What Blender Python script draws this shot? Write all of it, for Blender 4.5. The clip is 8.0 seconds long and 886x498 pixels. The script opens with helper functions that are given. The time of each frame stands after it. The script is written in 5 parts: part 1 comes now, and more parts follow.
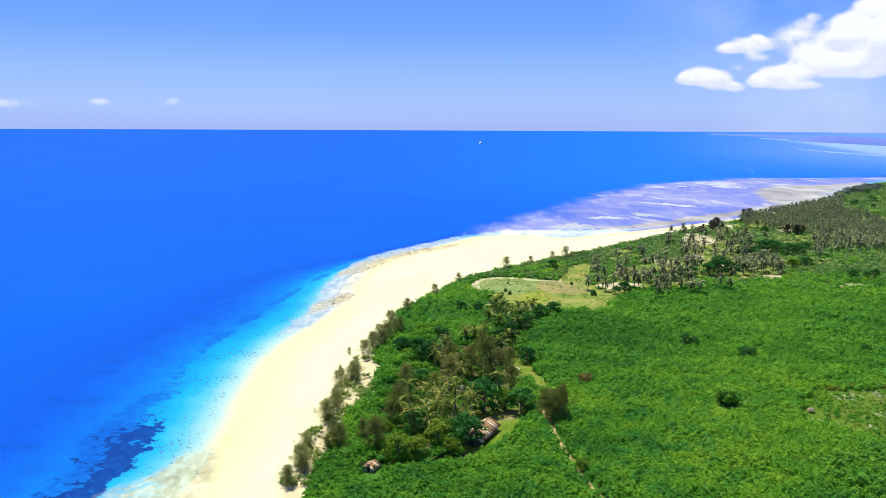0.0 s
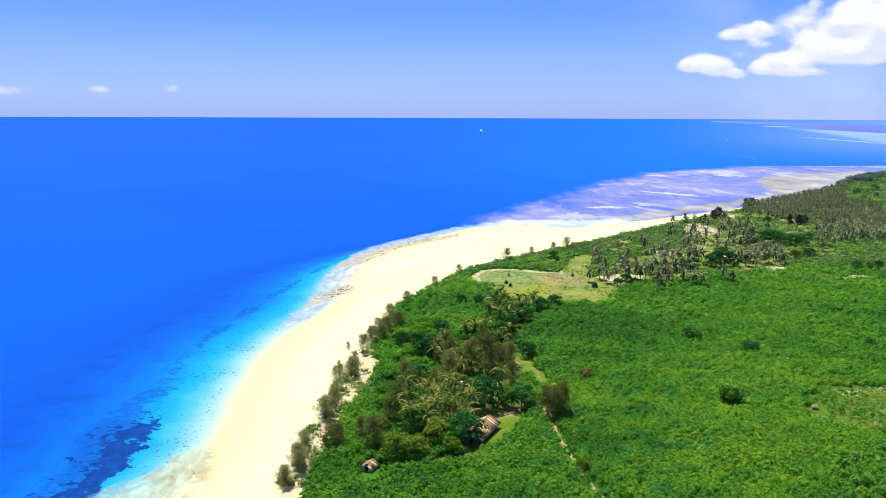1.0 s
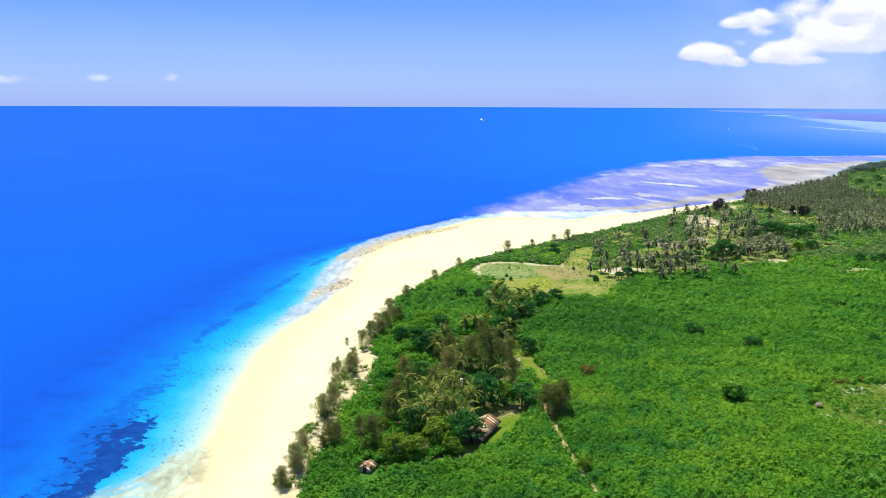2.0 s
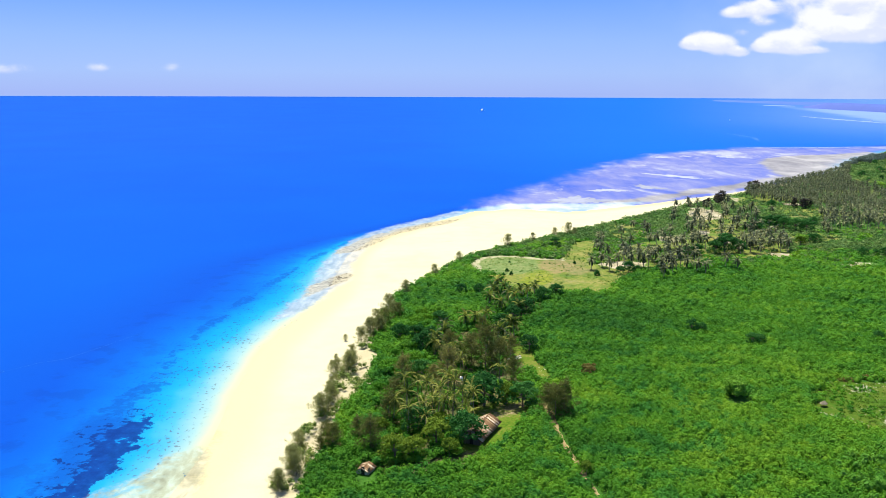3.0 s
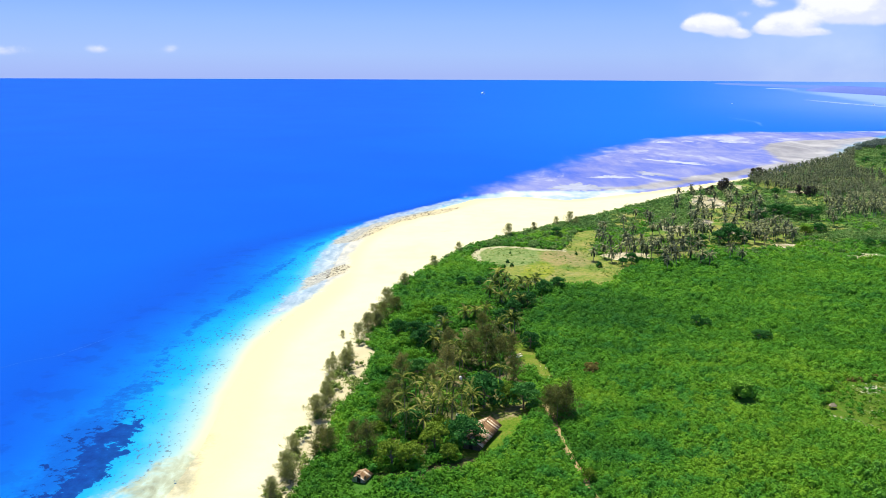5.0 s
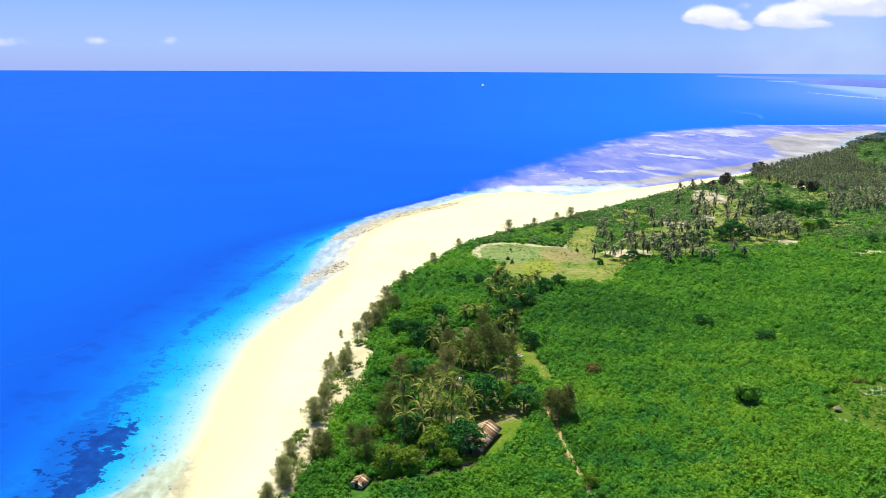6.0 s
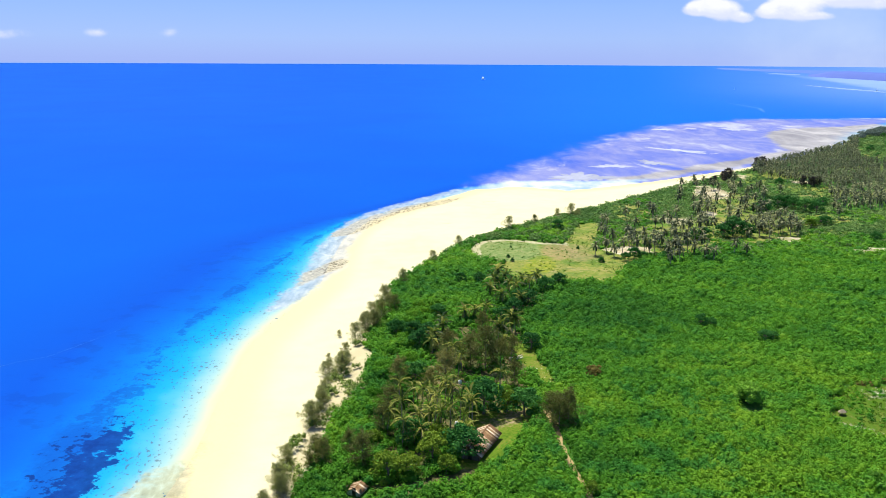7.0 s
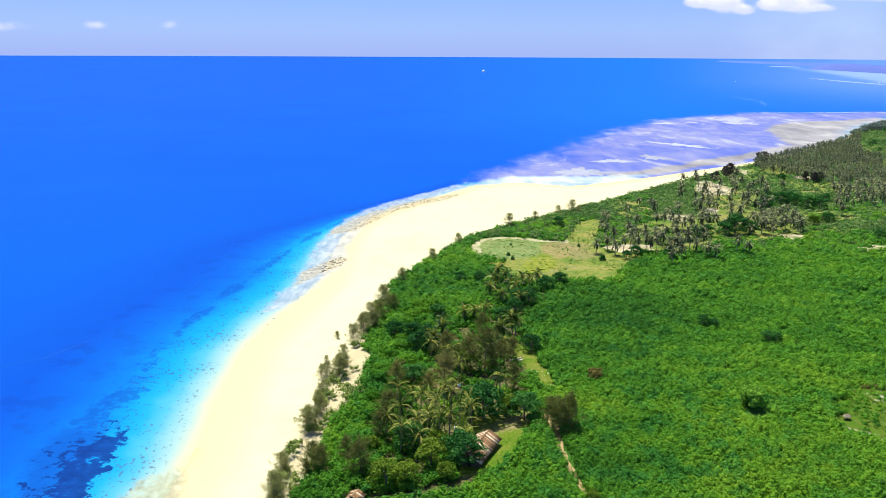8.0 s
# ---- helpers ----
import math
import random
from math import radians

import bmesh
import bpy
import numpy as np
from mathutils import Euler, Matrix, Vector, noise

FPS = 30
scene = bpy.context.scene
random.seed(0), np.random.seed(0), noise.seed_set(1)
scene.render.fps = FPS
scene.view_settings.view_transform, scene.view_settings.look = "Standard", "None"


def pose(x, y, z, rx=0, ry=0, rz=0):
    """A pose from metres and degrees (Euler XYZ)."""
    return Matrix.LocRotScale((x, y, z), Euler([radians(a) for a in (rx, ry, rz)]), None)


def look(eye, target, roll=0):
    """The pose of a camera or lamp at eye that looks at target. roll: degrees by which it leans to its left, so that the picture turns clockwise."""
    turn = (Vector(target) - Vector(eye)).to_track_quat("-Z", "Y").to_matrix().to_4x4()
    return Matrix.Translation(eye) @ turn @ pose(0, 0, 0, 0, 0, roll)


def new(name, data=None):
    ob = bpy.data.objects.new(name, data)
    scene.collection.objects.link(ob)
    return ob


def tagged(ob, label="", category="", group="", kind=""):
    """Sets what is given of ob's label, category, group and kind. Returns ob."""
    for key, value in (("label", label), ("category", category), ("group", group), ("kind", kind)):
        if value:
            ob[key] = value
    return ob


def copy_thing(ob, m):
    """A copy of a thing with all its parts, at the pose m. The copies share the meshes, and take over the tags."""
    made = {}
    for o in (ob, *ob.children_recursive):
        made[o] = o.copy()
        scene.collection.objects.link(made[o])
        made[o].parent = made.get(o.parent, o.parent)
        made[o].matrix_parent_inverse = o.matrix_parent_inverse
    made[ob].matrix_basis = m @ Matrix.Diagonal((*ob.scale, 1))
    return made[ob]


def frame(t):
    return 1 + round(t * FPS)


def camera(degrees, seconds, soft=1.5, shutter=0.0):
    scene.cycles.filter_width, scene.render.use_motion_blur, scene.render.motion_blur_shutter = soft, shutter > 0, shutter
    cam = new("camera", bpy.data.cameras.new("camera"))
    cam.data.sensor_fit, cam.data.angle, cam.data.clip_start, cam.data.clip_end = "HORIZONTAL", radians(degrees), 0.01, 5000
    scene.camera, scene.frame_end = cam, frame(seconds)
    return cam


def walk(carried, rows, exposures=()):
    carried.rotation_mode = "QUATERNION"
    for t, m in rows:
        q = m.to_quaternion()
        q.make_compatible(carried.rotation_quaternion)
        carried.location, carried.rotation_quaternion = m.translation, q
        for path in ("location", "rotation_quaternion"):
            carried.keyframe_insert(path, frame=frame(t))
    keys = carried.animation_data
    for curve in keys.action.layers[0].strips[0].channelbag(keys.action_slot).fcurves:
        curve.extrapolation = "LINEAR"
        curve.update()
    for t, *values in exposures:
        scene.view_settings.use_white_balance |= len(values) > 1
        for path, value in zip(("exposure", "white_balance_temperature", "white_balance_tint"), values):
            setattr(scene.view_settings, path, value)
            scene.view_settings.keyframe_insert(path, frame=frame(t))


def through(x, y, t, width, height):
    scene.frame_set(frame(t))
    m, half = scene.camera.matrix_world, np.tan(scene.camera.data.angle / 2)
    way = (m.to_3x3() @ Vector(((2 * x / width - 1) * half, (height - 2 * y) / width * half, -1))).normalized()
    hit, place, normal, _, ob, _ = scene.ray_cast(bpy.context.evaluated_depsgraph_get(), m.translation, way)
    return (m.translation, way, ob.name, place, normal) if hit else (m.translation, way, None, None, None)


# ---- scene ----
cam = camera(58.0, 8.0, soft=0.7)
PATH = [
    (0.0, look((0.04, -0.01, 84.99), (0.32, 197.72, 54.95), 0.26)),
    (0.5, look((0.25, 1.89, 85.81), (0.43, 199.38, 54.19), 0.23)),
    (1.0, look((0.43, 3.80, 86.59), (0.52, 201.04, 53.49), 0.21)),
    (1.5, look((0.58, 5.70, 87.33), (0.61, 202.70, 52.84), 0.20)),
    (3.0, look((0.92, 11.39, 89.41), (0.84, 207.70, 51.19), 0.21)),
    (3.5, look((1.01, 13.29, 90.08), (0.91, 209.38, 50.73), 0.22)),
    (4.0, look((1.09, 15.19, 90.74), (0.98, 211.06, 50.33), 0.23)),
    (4.5, look((1.17, 17.10, 91.41), (1.06, 212.76, 49.97), 0.24)),
    (6.0, look((1.45, 22.88, 93.49), (1.31, 217.91, 49.19), 0.28)),
    (6.5, look((1.57, 24.83, 94.23), (1.41, 219.65, 49.02), 0.29)),
    (7.0, look((1.71, 26.79, 95.00), (1.52, 221.41, 48.91), 0.30)),
    (7.5, look((1.87, 28.77, 95.82), (1.65, 223.17, 48.84), 0.29)),
    (8.0, look((2.07, 30.76, 96.69), (1.79, 224.95, 48.82), 0.28)),
]
walk(cam, PATH)

# ---------------------------------------------------------------- light
SUN_EL, SUN_AZ = 66.0, -25.0        # degrees above the horizon; from north (+y) towards east
scene.view_settings.exposure = 1.1
sun_dir = Vector((math.sin(radians(SUN_AZ)) * math.cos(radians(SUN_EL)),
                  math.cos(radians(SUN_AZ)) * math.cos(radians(SUN_EL)),
                  math.sin(radians(SUN_EL))))
sun = new("sun", bpy.data.lights.new("sun", "SUN"))
sun.data.energy, sun.data.angle, sun.data.color = 4.2, radians(0.53), (1.0, 0.95, 0.86)
sun.matrix_world = look(sun_dir * 1000, (0, 0, 0))


class Nodes:
    """Short-hand for wiring one node tree."""

    def __init__(self, tree):
        self.tree = tree
        tree.nodes.clear()

    def add(self, kind, **inputs):
        node = self.tree.nodes.new(kind)
        for key, value in inputs.items():
            self.put(node, key, value)
        return node

    def put(self, node, key, value):
        socket = node.inputs[int(key[1:])] if key[0] == "i" and key[1:].isdigit() else node.inputs[key.replace("_", " ")]
        if isinstance(value, bpy.types.NodeSocket):
            self.tree.links.new(value, socket)
        else:
            socket.default_value = value

    def math(self, op, a, b=0.0, c=0.0, clamp=False):
        node = self.add("ShaderNodeMath", i0=a, i1=b, i2=c)
        node.operation, node.use_clamp = op, clamp
        return node.outputs[0]

    def mix(self, fac, a, b, mode="MIX"):
        node = self.add("ShaderNodeMixRGB", Fac=fac, Color1=a, Color2=b)
        node.blend_type = mode
        return node.outputs[0]

    def ramp(self, fac, stops, ease="LINEAR"):
        node = self.add("ShaderNodeValToRGB", Fac=fac)
        band = node.color_ramp
        band.interpolation = ease
        while len(band.elements) < len(stops):
            band.elements.new(0.5)
        for el, (at, col) in zip(band.elements, stops):
            el.position, el.color = at, (*col, 1)
        return node.outputs[0]

    def step(self, value, low, high, to_low=0.0, to_high=1.0):
        node = self.add("ShaderNodeMapRange", i0=value, i1=low, i2=high, i3=to_low, i4=to_high)
        node.interpolation_type = "SMOOTHSTEP"
        return node.outputs[0]

    def noise(self, vector, scale, detail=3.0, rough=0.55, distort=0.0):
        return self.add("ShaderNodeTexNoise", Vector=vector, Scale=scale, Detail=detail,
                        Roughness=rough, Distortion=distort).outputs["Fac"]

    def place(self, scale=(1, 1, 1), turn=0.0):
        tc = self.add("ShaderNodeTexCoord")
        return self.add("ShaderNodeMapping", Vector=tc.outputs["Object"], Scale=scale,
                        Rotation=(0, 0, radians(turn))).outputs[0]

    def attr(self, name):
        node = self.add("ShaderNodeAttribute")
        node.attribute_name = name
        return node.outputs["Fac"]


world = bpy.data.worlds.new("sky")
scene.world = world
world.use_nodes = True
n = Nodes(world.node_tree)
sky = n.add("ShaderNodeTexSky")
sky.sky_type, sky.sun_disc = "NISHITA", False
sky.sun_elevation, sky.sun_rotation = radians(SUN_EL), radians(SUN_AZ)
sky.air_density, sky.dust_density, sky.ozone_density = 1.0, 0.6, 2.5
way = n.add("ShaderNodeTexCoord").outputs["Generated"]
xyz = n.add("ShaderNodeSeparateXYZ", Vector=way)
ahead = n.math("MAXIMUM", xyz.outputs[1], 0.05)
u, w = n.math("DIVIDE", xyz.outputs[0], ahead), n.math("DIVIDE", xyz.outputs[2], ahead)
# saturated tropical blue, paler and more violet towards the horizon
glow = n.ramp(n.math("MULTIPLY", xyz.outputs[2], 4.0, clamp=True),
              [(0.0, (0.196, 0.286, 0.61)), (0.10, (0.190, 0.308, 0.62)), (0.25, (0.148, 0.276, 0.63)), (0.45, (0.068, 0.202, 0.65)), (0.62, (0.047, 0.172, 0.64)), (1.0, (0.035, 0.13, 0.55))])
glow = n.mix(1.0, glow, (10.0, 10.0, 10.0, 1), "MULTIPLY")
clear = n.mix(n.step(xyz.outputs[2], 0.15, 0.6, 0.88, 0.25), sky.outputs[0], glow)
# cumulus: soft heaps broken up by two sizes of billows
flat_way = n.add("ShaderNodeCombineXYZ", X=u, Y=n.math("MULTIPLY", w, 1.5), Z=0.0).outputs[0]
billow = n.noise(flat_way, 34.0, 5.0, 0.55, 0.3)
fine = n.noise(flat_way, 13.0, 4.0, 0.5)
HEAPS = [(0.2971, 0.0596, 0.0146, 0.0093, 0.8), (0.3142, 0.0631, 0.0233, 0.0142, 1.0), (0.336, 0.0578, 0.0233, 0.0149, 1.0), (0.3586, 0.0504, 0.0146, 0.0079, 0.8),
         (0.349, 0.0963, 0.0195, 0.0077, 0.7), (0.3708, 0.1011, 0.0275, 0.0133, 0.85), (0.3828, 0.1072, 0.0108, 0.0084, 0.6), (0.3942, 0.1012, 0.0159, 0.0091, 0.45),
         (0.3827, 0.0864, 0.0203, 0.0078, 0.4), (0.3607, 0.0742, 0.0131, 0.0071, 0.32), (0.3859, 0.058, 0.016, 0.01, 0.9), (0.4051, 0.0622, 0.0262, 0.0156, 1.0),
         (0.4286, 0.063, 0.0276, 0.0185, 1.0), (0.4522, 0.0529, 0.0204, 0.0057, 0.7), (0.4206, 0.1081, 0.0289, 0.0238, 0.34), (0.4437, 0.1215, 0.0245, 0.0181, 0.42),
         (0.4509, 0.1349, 0.0115, 0.007, 0.35), (0.4429, 0.0847, 0.0218, 0.0198, 0.5), (0.4585, 0.0894, 0.0261, 0.0211, 0.75), (0.4761, 0.076, 0.0305, 0.017, 1.0),
         (0.4791, 0.1083, 0.026, 0.0154, 0.9), (0.4927, 0.1271, 0.0274, 0.0139, 0.95), (0.5176, 0.1418, 0.0288, 0.0166, 1.1), (0.5136, 0.1072, 0.0405, 0.0252, 1.1),
         (0.5106, 0.0775, 0.0465, 0.0191, 1.1), (0.5377, 0.1153, 0.0347, 0.0515, 1.1), (0.5892, 0.1088, 0.0578, 0.0557, 1.1), (-0.5307, 0.028, 0.0364, 0.0087, 0.36),
         (-0.4208, 0.0298, 0.0174, 0.0071, 0.34), (-0.3346, 0.0302, 0.015, 0.0087, 0.25)]
heap, crest = 0.0, 0.0
for u0, w0, wide, tall, much in HEAPS:
    du = n.math("DIVIDE", n.math("SUBTRACT", u, u0), wide)
    dw = n.math("DIVIDE", n.math("SUBTRACT", w, w0), tall)
    top = n.math("ADD", n.math("MULTIPLY", dw, 0.55), 0.42, clamp=True)
    dw = n.math("MAXIMUM", dw, n.math("MULTIPLY", dw, -1.15))
    near = n.math("SUBTRACT", 1.0, n.math("MULTIPLY", n.math("ADD", n.math("MULTIPLY", du, du), n.math("MULTIPLY", dw, dw)), 0.62), clamp=True)
    much = n.math("MULTIPLY", n.math("MULTIPLY", near, near), much)
    heap = n.math("ADD", heap, much)
    crest = n.math("ADD", crest, n.math("MULTIPLY", much, top))
crest = n.math("DIVIDE", crest, n.math("MAXIMUM", heap, 0.02))
heap = n.math("MINIMUM", n.math("MULTIPLY", heap, 1.25), 1.2)
thick = n.math("ADD", heap, n.math("MULTIPLY", n.math("SUBTRACT", billow, 0.5), 1.25))
thick = n.math("ADD", thick, n.math("MULTIPLY", n.math("SUBTRACT", fine, 0.5), 0.7))
ahead_only = n.step(xyz.outputs[1], 0.06, 0.2)
cover = n.math("MULTIPLY", n.step(thick, 0.04, 0.85, 0.0, 0.97), n.math("MULTIPLY", n.step(heap, 0.0, 0.5), ahead_only))
veil = n.math("MULTIPLY", n.step(n.noise(flat_way, 3.5, 5.0, 0.55), 0.35, 0.75), n.math("MULTIPLY", n.step(u, 0.12, 0.55), 0.6))
billows = n.math("ADD", n.math("ADD", n.math("MULTIPLY", heap, 0.15), n.math("MULTIPLY", n.math("SUBTRACT", crest, 0.28), 1.5)), n.math("ADD", n.math("MULTIPLY", n.math("SUBTRACT", billow, 0.5), 1.5), n.math("MULTIPLY", n.math("SUBTRACT", fine, 0.5), 1.3)))
cloud_col = n.mix(n.step(billows, 0.0, 0.6), (4.7, 5.05, 6.25, 1), (6.1, 6.2, 6.3, 1))
fringe = n.math("MULTIPLY", n.step(thick, -0.1, 0.5), n.math("MULTIPLY", n.step(heap, 0.0, 0.4), n.math("MULTIPLY", ahead_only, 0.45)))
clear = n.mix(fringe, clear, (4.3, 4.75, 6.25, 1))
clear = n.mix(n.math("MULTIPLY", veil, ahead_only), clear, (4.0, 4.8, 6.3, 1))
heaven = n.mix(cover, clear, cloud_col)
back = n.add("ShaderNodeBackground", Color=heaven, Strength=0.076)
n.add("ShaderNodeOutputWorld", Surface=back.outputs[0])


# ---------------------------------------------------------------- materials
def material(name):
    mat = bpy.data.materials.new(name)
    mat.use_nodes = True
    return mat, Nodes(mat.node_tree)


def finish(n, colour, rough=0.8, spec=0.2, bump=None, amount=0.3, size=0.1, metal=0.0, through=0.0):
    kw = dict(Base_Color=colour, Roughness=rough, Metallic=metal)
    kw["Specular IOR Level"] = spec
    bsdf = n.add("ShaderNodeBsdfPrincipled")
    for key, value in kw.items():
        n.put(bsdf, key, value)
    if bump is not None:
        n.put(bsdf, "Normal", n.add("ShaderNodeBump", Strength=amount, Distance=size, Height=bump).outputs[0])
    out = bsdf.outputs[0]
    if through:
        glow = n.add("ShaderNodeBsdfTranslucent", Color=colour)
        out = n.add("ShaderNodeMixShader", Fac=through, i1=out, i2=glow.outputs[0]).outputs[0]
    n.add("ShaderNodeOutputMaterial", Surface=out)


def leaf_material(name, dark, mid, light, dry=None, patch=0.02, through=0.25, each=0.40, own=0.25, rough=0.7, spec=0.08, cool=None):
    """Foliage: every leaf its own tone, drifting over the stand in patches."""
    mat, n = material(name)
    isl = n.add("ShaderNodeNewGeometry").outputs["Random Per Island"]
    who = n.add("ShaderNodeObjectInfo").outputs["Random"]
    spot = n.add("ShaderNodeNewGeometry").outputs["Position"]
    big = n.noise(spot, patch, 4.0, 0.6)
    small = n.noise(spot, patch * 14, 2.0)
    tone = n.math("ADD", n.math("ADD", n.math("MULTIPLY", n.math("SUBTRACT", isl, 0.5), each), 0.2), n.math("MULTIPLY", n.step(big, 0.32, 0.68), 0.45))
    tone = n.math("ADD", tone, n.math("MULTIPLY", n.attr("tone"), 0.4))
    tone = n.math("ADD", tone, n.math("MULTIPLY", n.math("SUBTRACT", small, 0.5), 0.5))
    tone = n.math("ADD", tone, n.math("MULTIPLY", n.math("SUBTRACT", who, 0.5), own))
    col = n.ramp(tone, [(0.0, dark), (0.5, mid), (0.95, light)])
    if cool:
        # bushes of a bluer species standing in drifts among the rest
        kin = n.noise(spot, 0.16, 3.0, 0.6)
        col = n.mix(n.math("MULTIPLY", n.step(kin, 0.50, 0.60), n.step(big, 0.62, 0.42, 0.25, 0.85)), col, n.ramp(tone, [(0.0, (cool[0] * 0.6, cool[1] * 0.6, cool[2] * 0.6)), (0.9, cool)]))
    if dry:
        col = n.mix(n.step(isl, 0.93, 0.97, 0.0, 0.7), col, (*dry, 1))
    finish(n, col, rough, spec, through=through)
    return mat


def plain(name, colour, vary=0.25, scale=3.0, rough=0.8, spec=0.2, metal=0.0):
    mat, n = material(name)
    who = n.add("ShaderNodeObjectInfo").outputs["Random"]
    grain = n.noise(n.place(), scale, 5.0, 0.6)
    amount = n.math("ADD", n.math("MULTIPLY", n.math("SUBTRACT", grain, 0.5), vary * 2),
                    n.math("MULTIPLY", n.math("SUBTRACT", who, 0.5), vary))
    col = n.mix(1.0, (*colour, 1), n.math("ADD", amount, 1.0), "MULTIPLY")
    finish(n, col, rough, spec, grain, 0.4, 0.05, metal)
    return mat


SCRUB = leaf_material("scrub_leaves", (0.036, 0.142, 0.013), (0.084, 0.246, 0.016), (0.170, 0.322, 0.019), None, 0.012, 0.42, 0.06, cool=(0.048, 0.222, 0.030))
LOW = leaf_material("low_scrub_leaves", (0.064, 0.145, 0.034), (0.118, 0.212, 0.050), (0.205, 0.275, 0.086), None, 0.02, 0.35)
TUSSOCK = leaf_material("tussock_grass", (0.048, 0.130, 0.012), (0.092, 0.178, 0.018), (0.170, 0.235, 0.036), None, 0.05, 0.4, 0.25)
BIG_LEAF = leaf_material("large_leaves", (0.045, 0.155, 0.018), (0.090, 0.245, 0.026), (0.160, 0.335, 0.036), None, 0.05, 0.4)
DUNE = leaf_material("dune_leaves", (0.07, 0.13, 0.02), (0.14, 0.21, 0.04), (0.24, 0.29, 0.07), None, 0.05, 0.3)
BROAD = leaf_material("broad_leaves", (0.017, 0.078, 0.016), (0.036, 0.148, 0.026), (0.078, 0.222, 0.038), None, 0.05, 0.35)
# Far-shore foliage: distance haze is mixed into these leaf tones.
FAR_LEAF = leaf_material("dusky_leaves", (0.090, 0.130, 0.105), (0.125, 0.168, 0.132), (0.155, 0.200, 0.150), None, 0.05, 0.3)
OLIVE = leaf_material("olive_leaves", (0.040, 0.095, 0.008), (0.098, 0.178, 0.014), (0.180, 0.265, 0.024), None, 0.05, 0.35)
NEEDLE = leaf_material("needle_leaves", (0.062, 0.078, 0.019), (0.132, 0.146, 0.036), (0.265, 0.245, 0.068), None, 0.04, 0.4)
OAK = leaf_material("dark_needles", (0.030, 0.028, 0.026), (0.058, 0.052, 0.042), (0.105, 0.095, 0.065), None, 0.04, 0.25)
SHORE = leaf_material("shore_leaves", (0.135, 0.155, 0.048), (0.225, 0.245, 0.080), (0.345, 0.355, 0.125), (0.28, 0.22, 0.12), 0.04, 0.5)
PALM = leaf_material("palm_leaves", (0.022, 0.052, 0.007), (0.110, 0.162, 0.018), (0.420, 0.420, 0.090), None, 0.05, 0.45, 0.45, 0.95, 0.5, 0.18)
# Palms further off: greyer and bluer, with air haze put into the colour.
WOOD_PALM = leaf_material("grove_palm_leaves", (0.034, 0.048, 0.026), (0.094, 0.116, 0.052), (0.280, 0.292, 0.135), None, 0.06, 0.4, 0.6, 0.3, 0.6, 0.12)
LIME = leaf_material("lime_leaves", (0.09, 0.24, 0.02), (0.16, 0.34, 0.03), (0.25, 0.42, 0.05), None, 0.05, 0.2)
DEAD = leaf_material("dead_leaves", (0.085, 0.085, 0.018), (0.150, 0.130, 0.030), (0.215, 0.180, 0.048), None, 0.05, 0.4)
BARK = plain("bark", (0.16, 0.13, 0.10), 0.4, 2.0)
PALE_BARK = plain("palm_bark", (0.26, 0.22, 0.17), 0.4, 2.0)
ROCK = plain("beach_rock", (0.085, 0.070, 0.045), 0.5, 1.2)
HEADS = plain("coral_heads", (0.085, 0.145, 0.175), 0.5, 1.0)
CORAL = plain("coral_stone", (0.56, 0.52, 0.37), 0.3, 2.0)
SANDY = plain("sandy_soil", (0.235, 0.180, 0.075), 0.35, 1.5)
PLASTER = plain("mud_plaster", (0.42, 0.38, 0.32), 0.3, 1.5)
TIMBER = plain("weathered_timber", (0.20, 0.13, 0.08), 0.4, 4.0)
# Near-black colour that stands for the shade inside a doorway.
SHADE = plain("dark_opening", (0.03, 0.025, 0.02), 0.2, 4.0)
WHITE = plain("white_paint", (0.80, 0.80, 0.78), 0.1, 2.0, 0.5, 0.4)
def canvas_material():
    mat, n = material("sail_canvas")
    finish(n, n.ramp(n.noise(n.place(), 0.6, 4.0), [(0.3, (0.70, 0.69, 0.66)), (0.7, (0.82, 0.81, 0.78))]), 0.8, 0.1, through=0.5)
    return mat


CANVAS = canvas_material()
THATCH = plain("grey_thatch", (0.25, 0.21, 0.13), 0.4, 5.0)
# Far coasts: the blue of the haze is put into these base colours.
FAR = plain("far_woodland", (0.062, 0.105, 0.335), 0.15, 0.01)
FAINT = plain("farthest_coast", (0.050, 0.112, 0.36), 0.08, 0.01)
SURF = plain("surf_foam", (0.22, 0.25, 0.39), 0.2, 0.05)
FAR_SURF = plain("far_surf", (0.190, 0.285, 0.42), 0.15, 0.02)
STREAK = plain("foam_streak", (0.020, 0.112, 0.375), 0.2, 0.05)
# House walls: mud colour darkened to hold the shade below the eaves.
SHADED_MUDWALL = plain("dark_mud_wall", (0.13, 0.10, 0.07), 0.3, 1.5)
BAR = plain("bar_sand", (0.255, 0.275, 0.335), 0.35, 0.08, 0.9, 0.05)
# Far sand, turned blue by haze tinted into its colour.
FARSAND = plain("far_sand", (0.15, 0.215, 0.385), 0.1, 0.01)


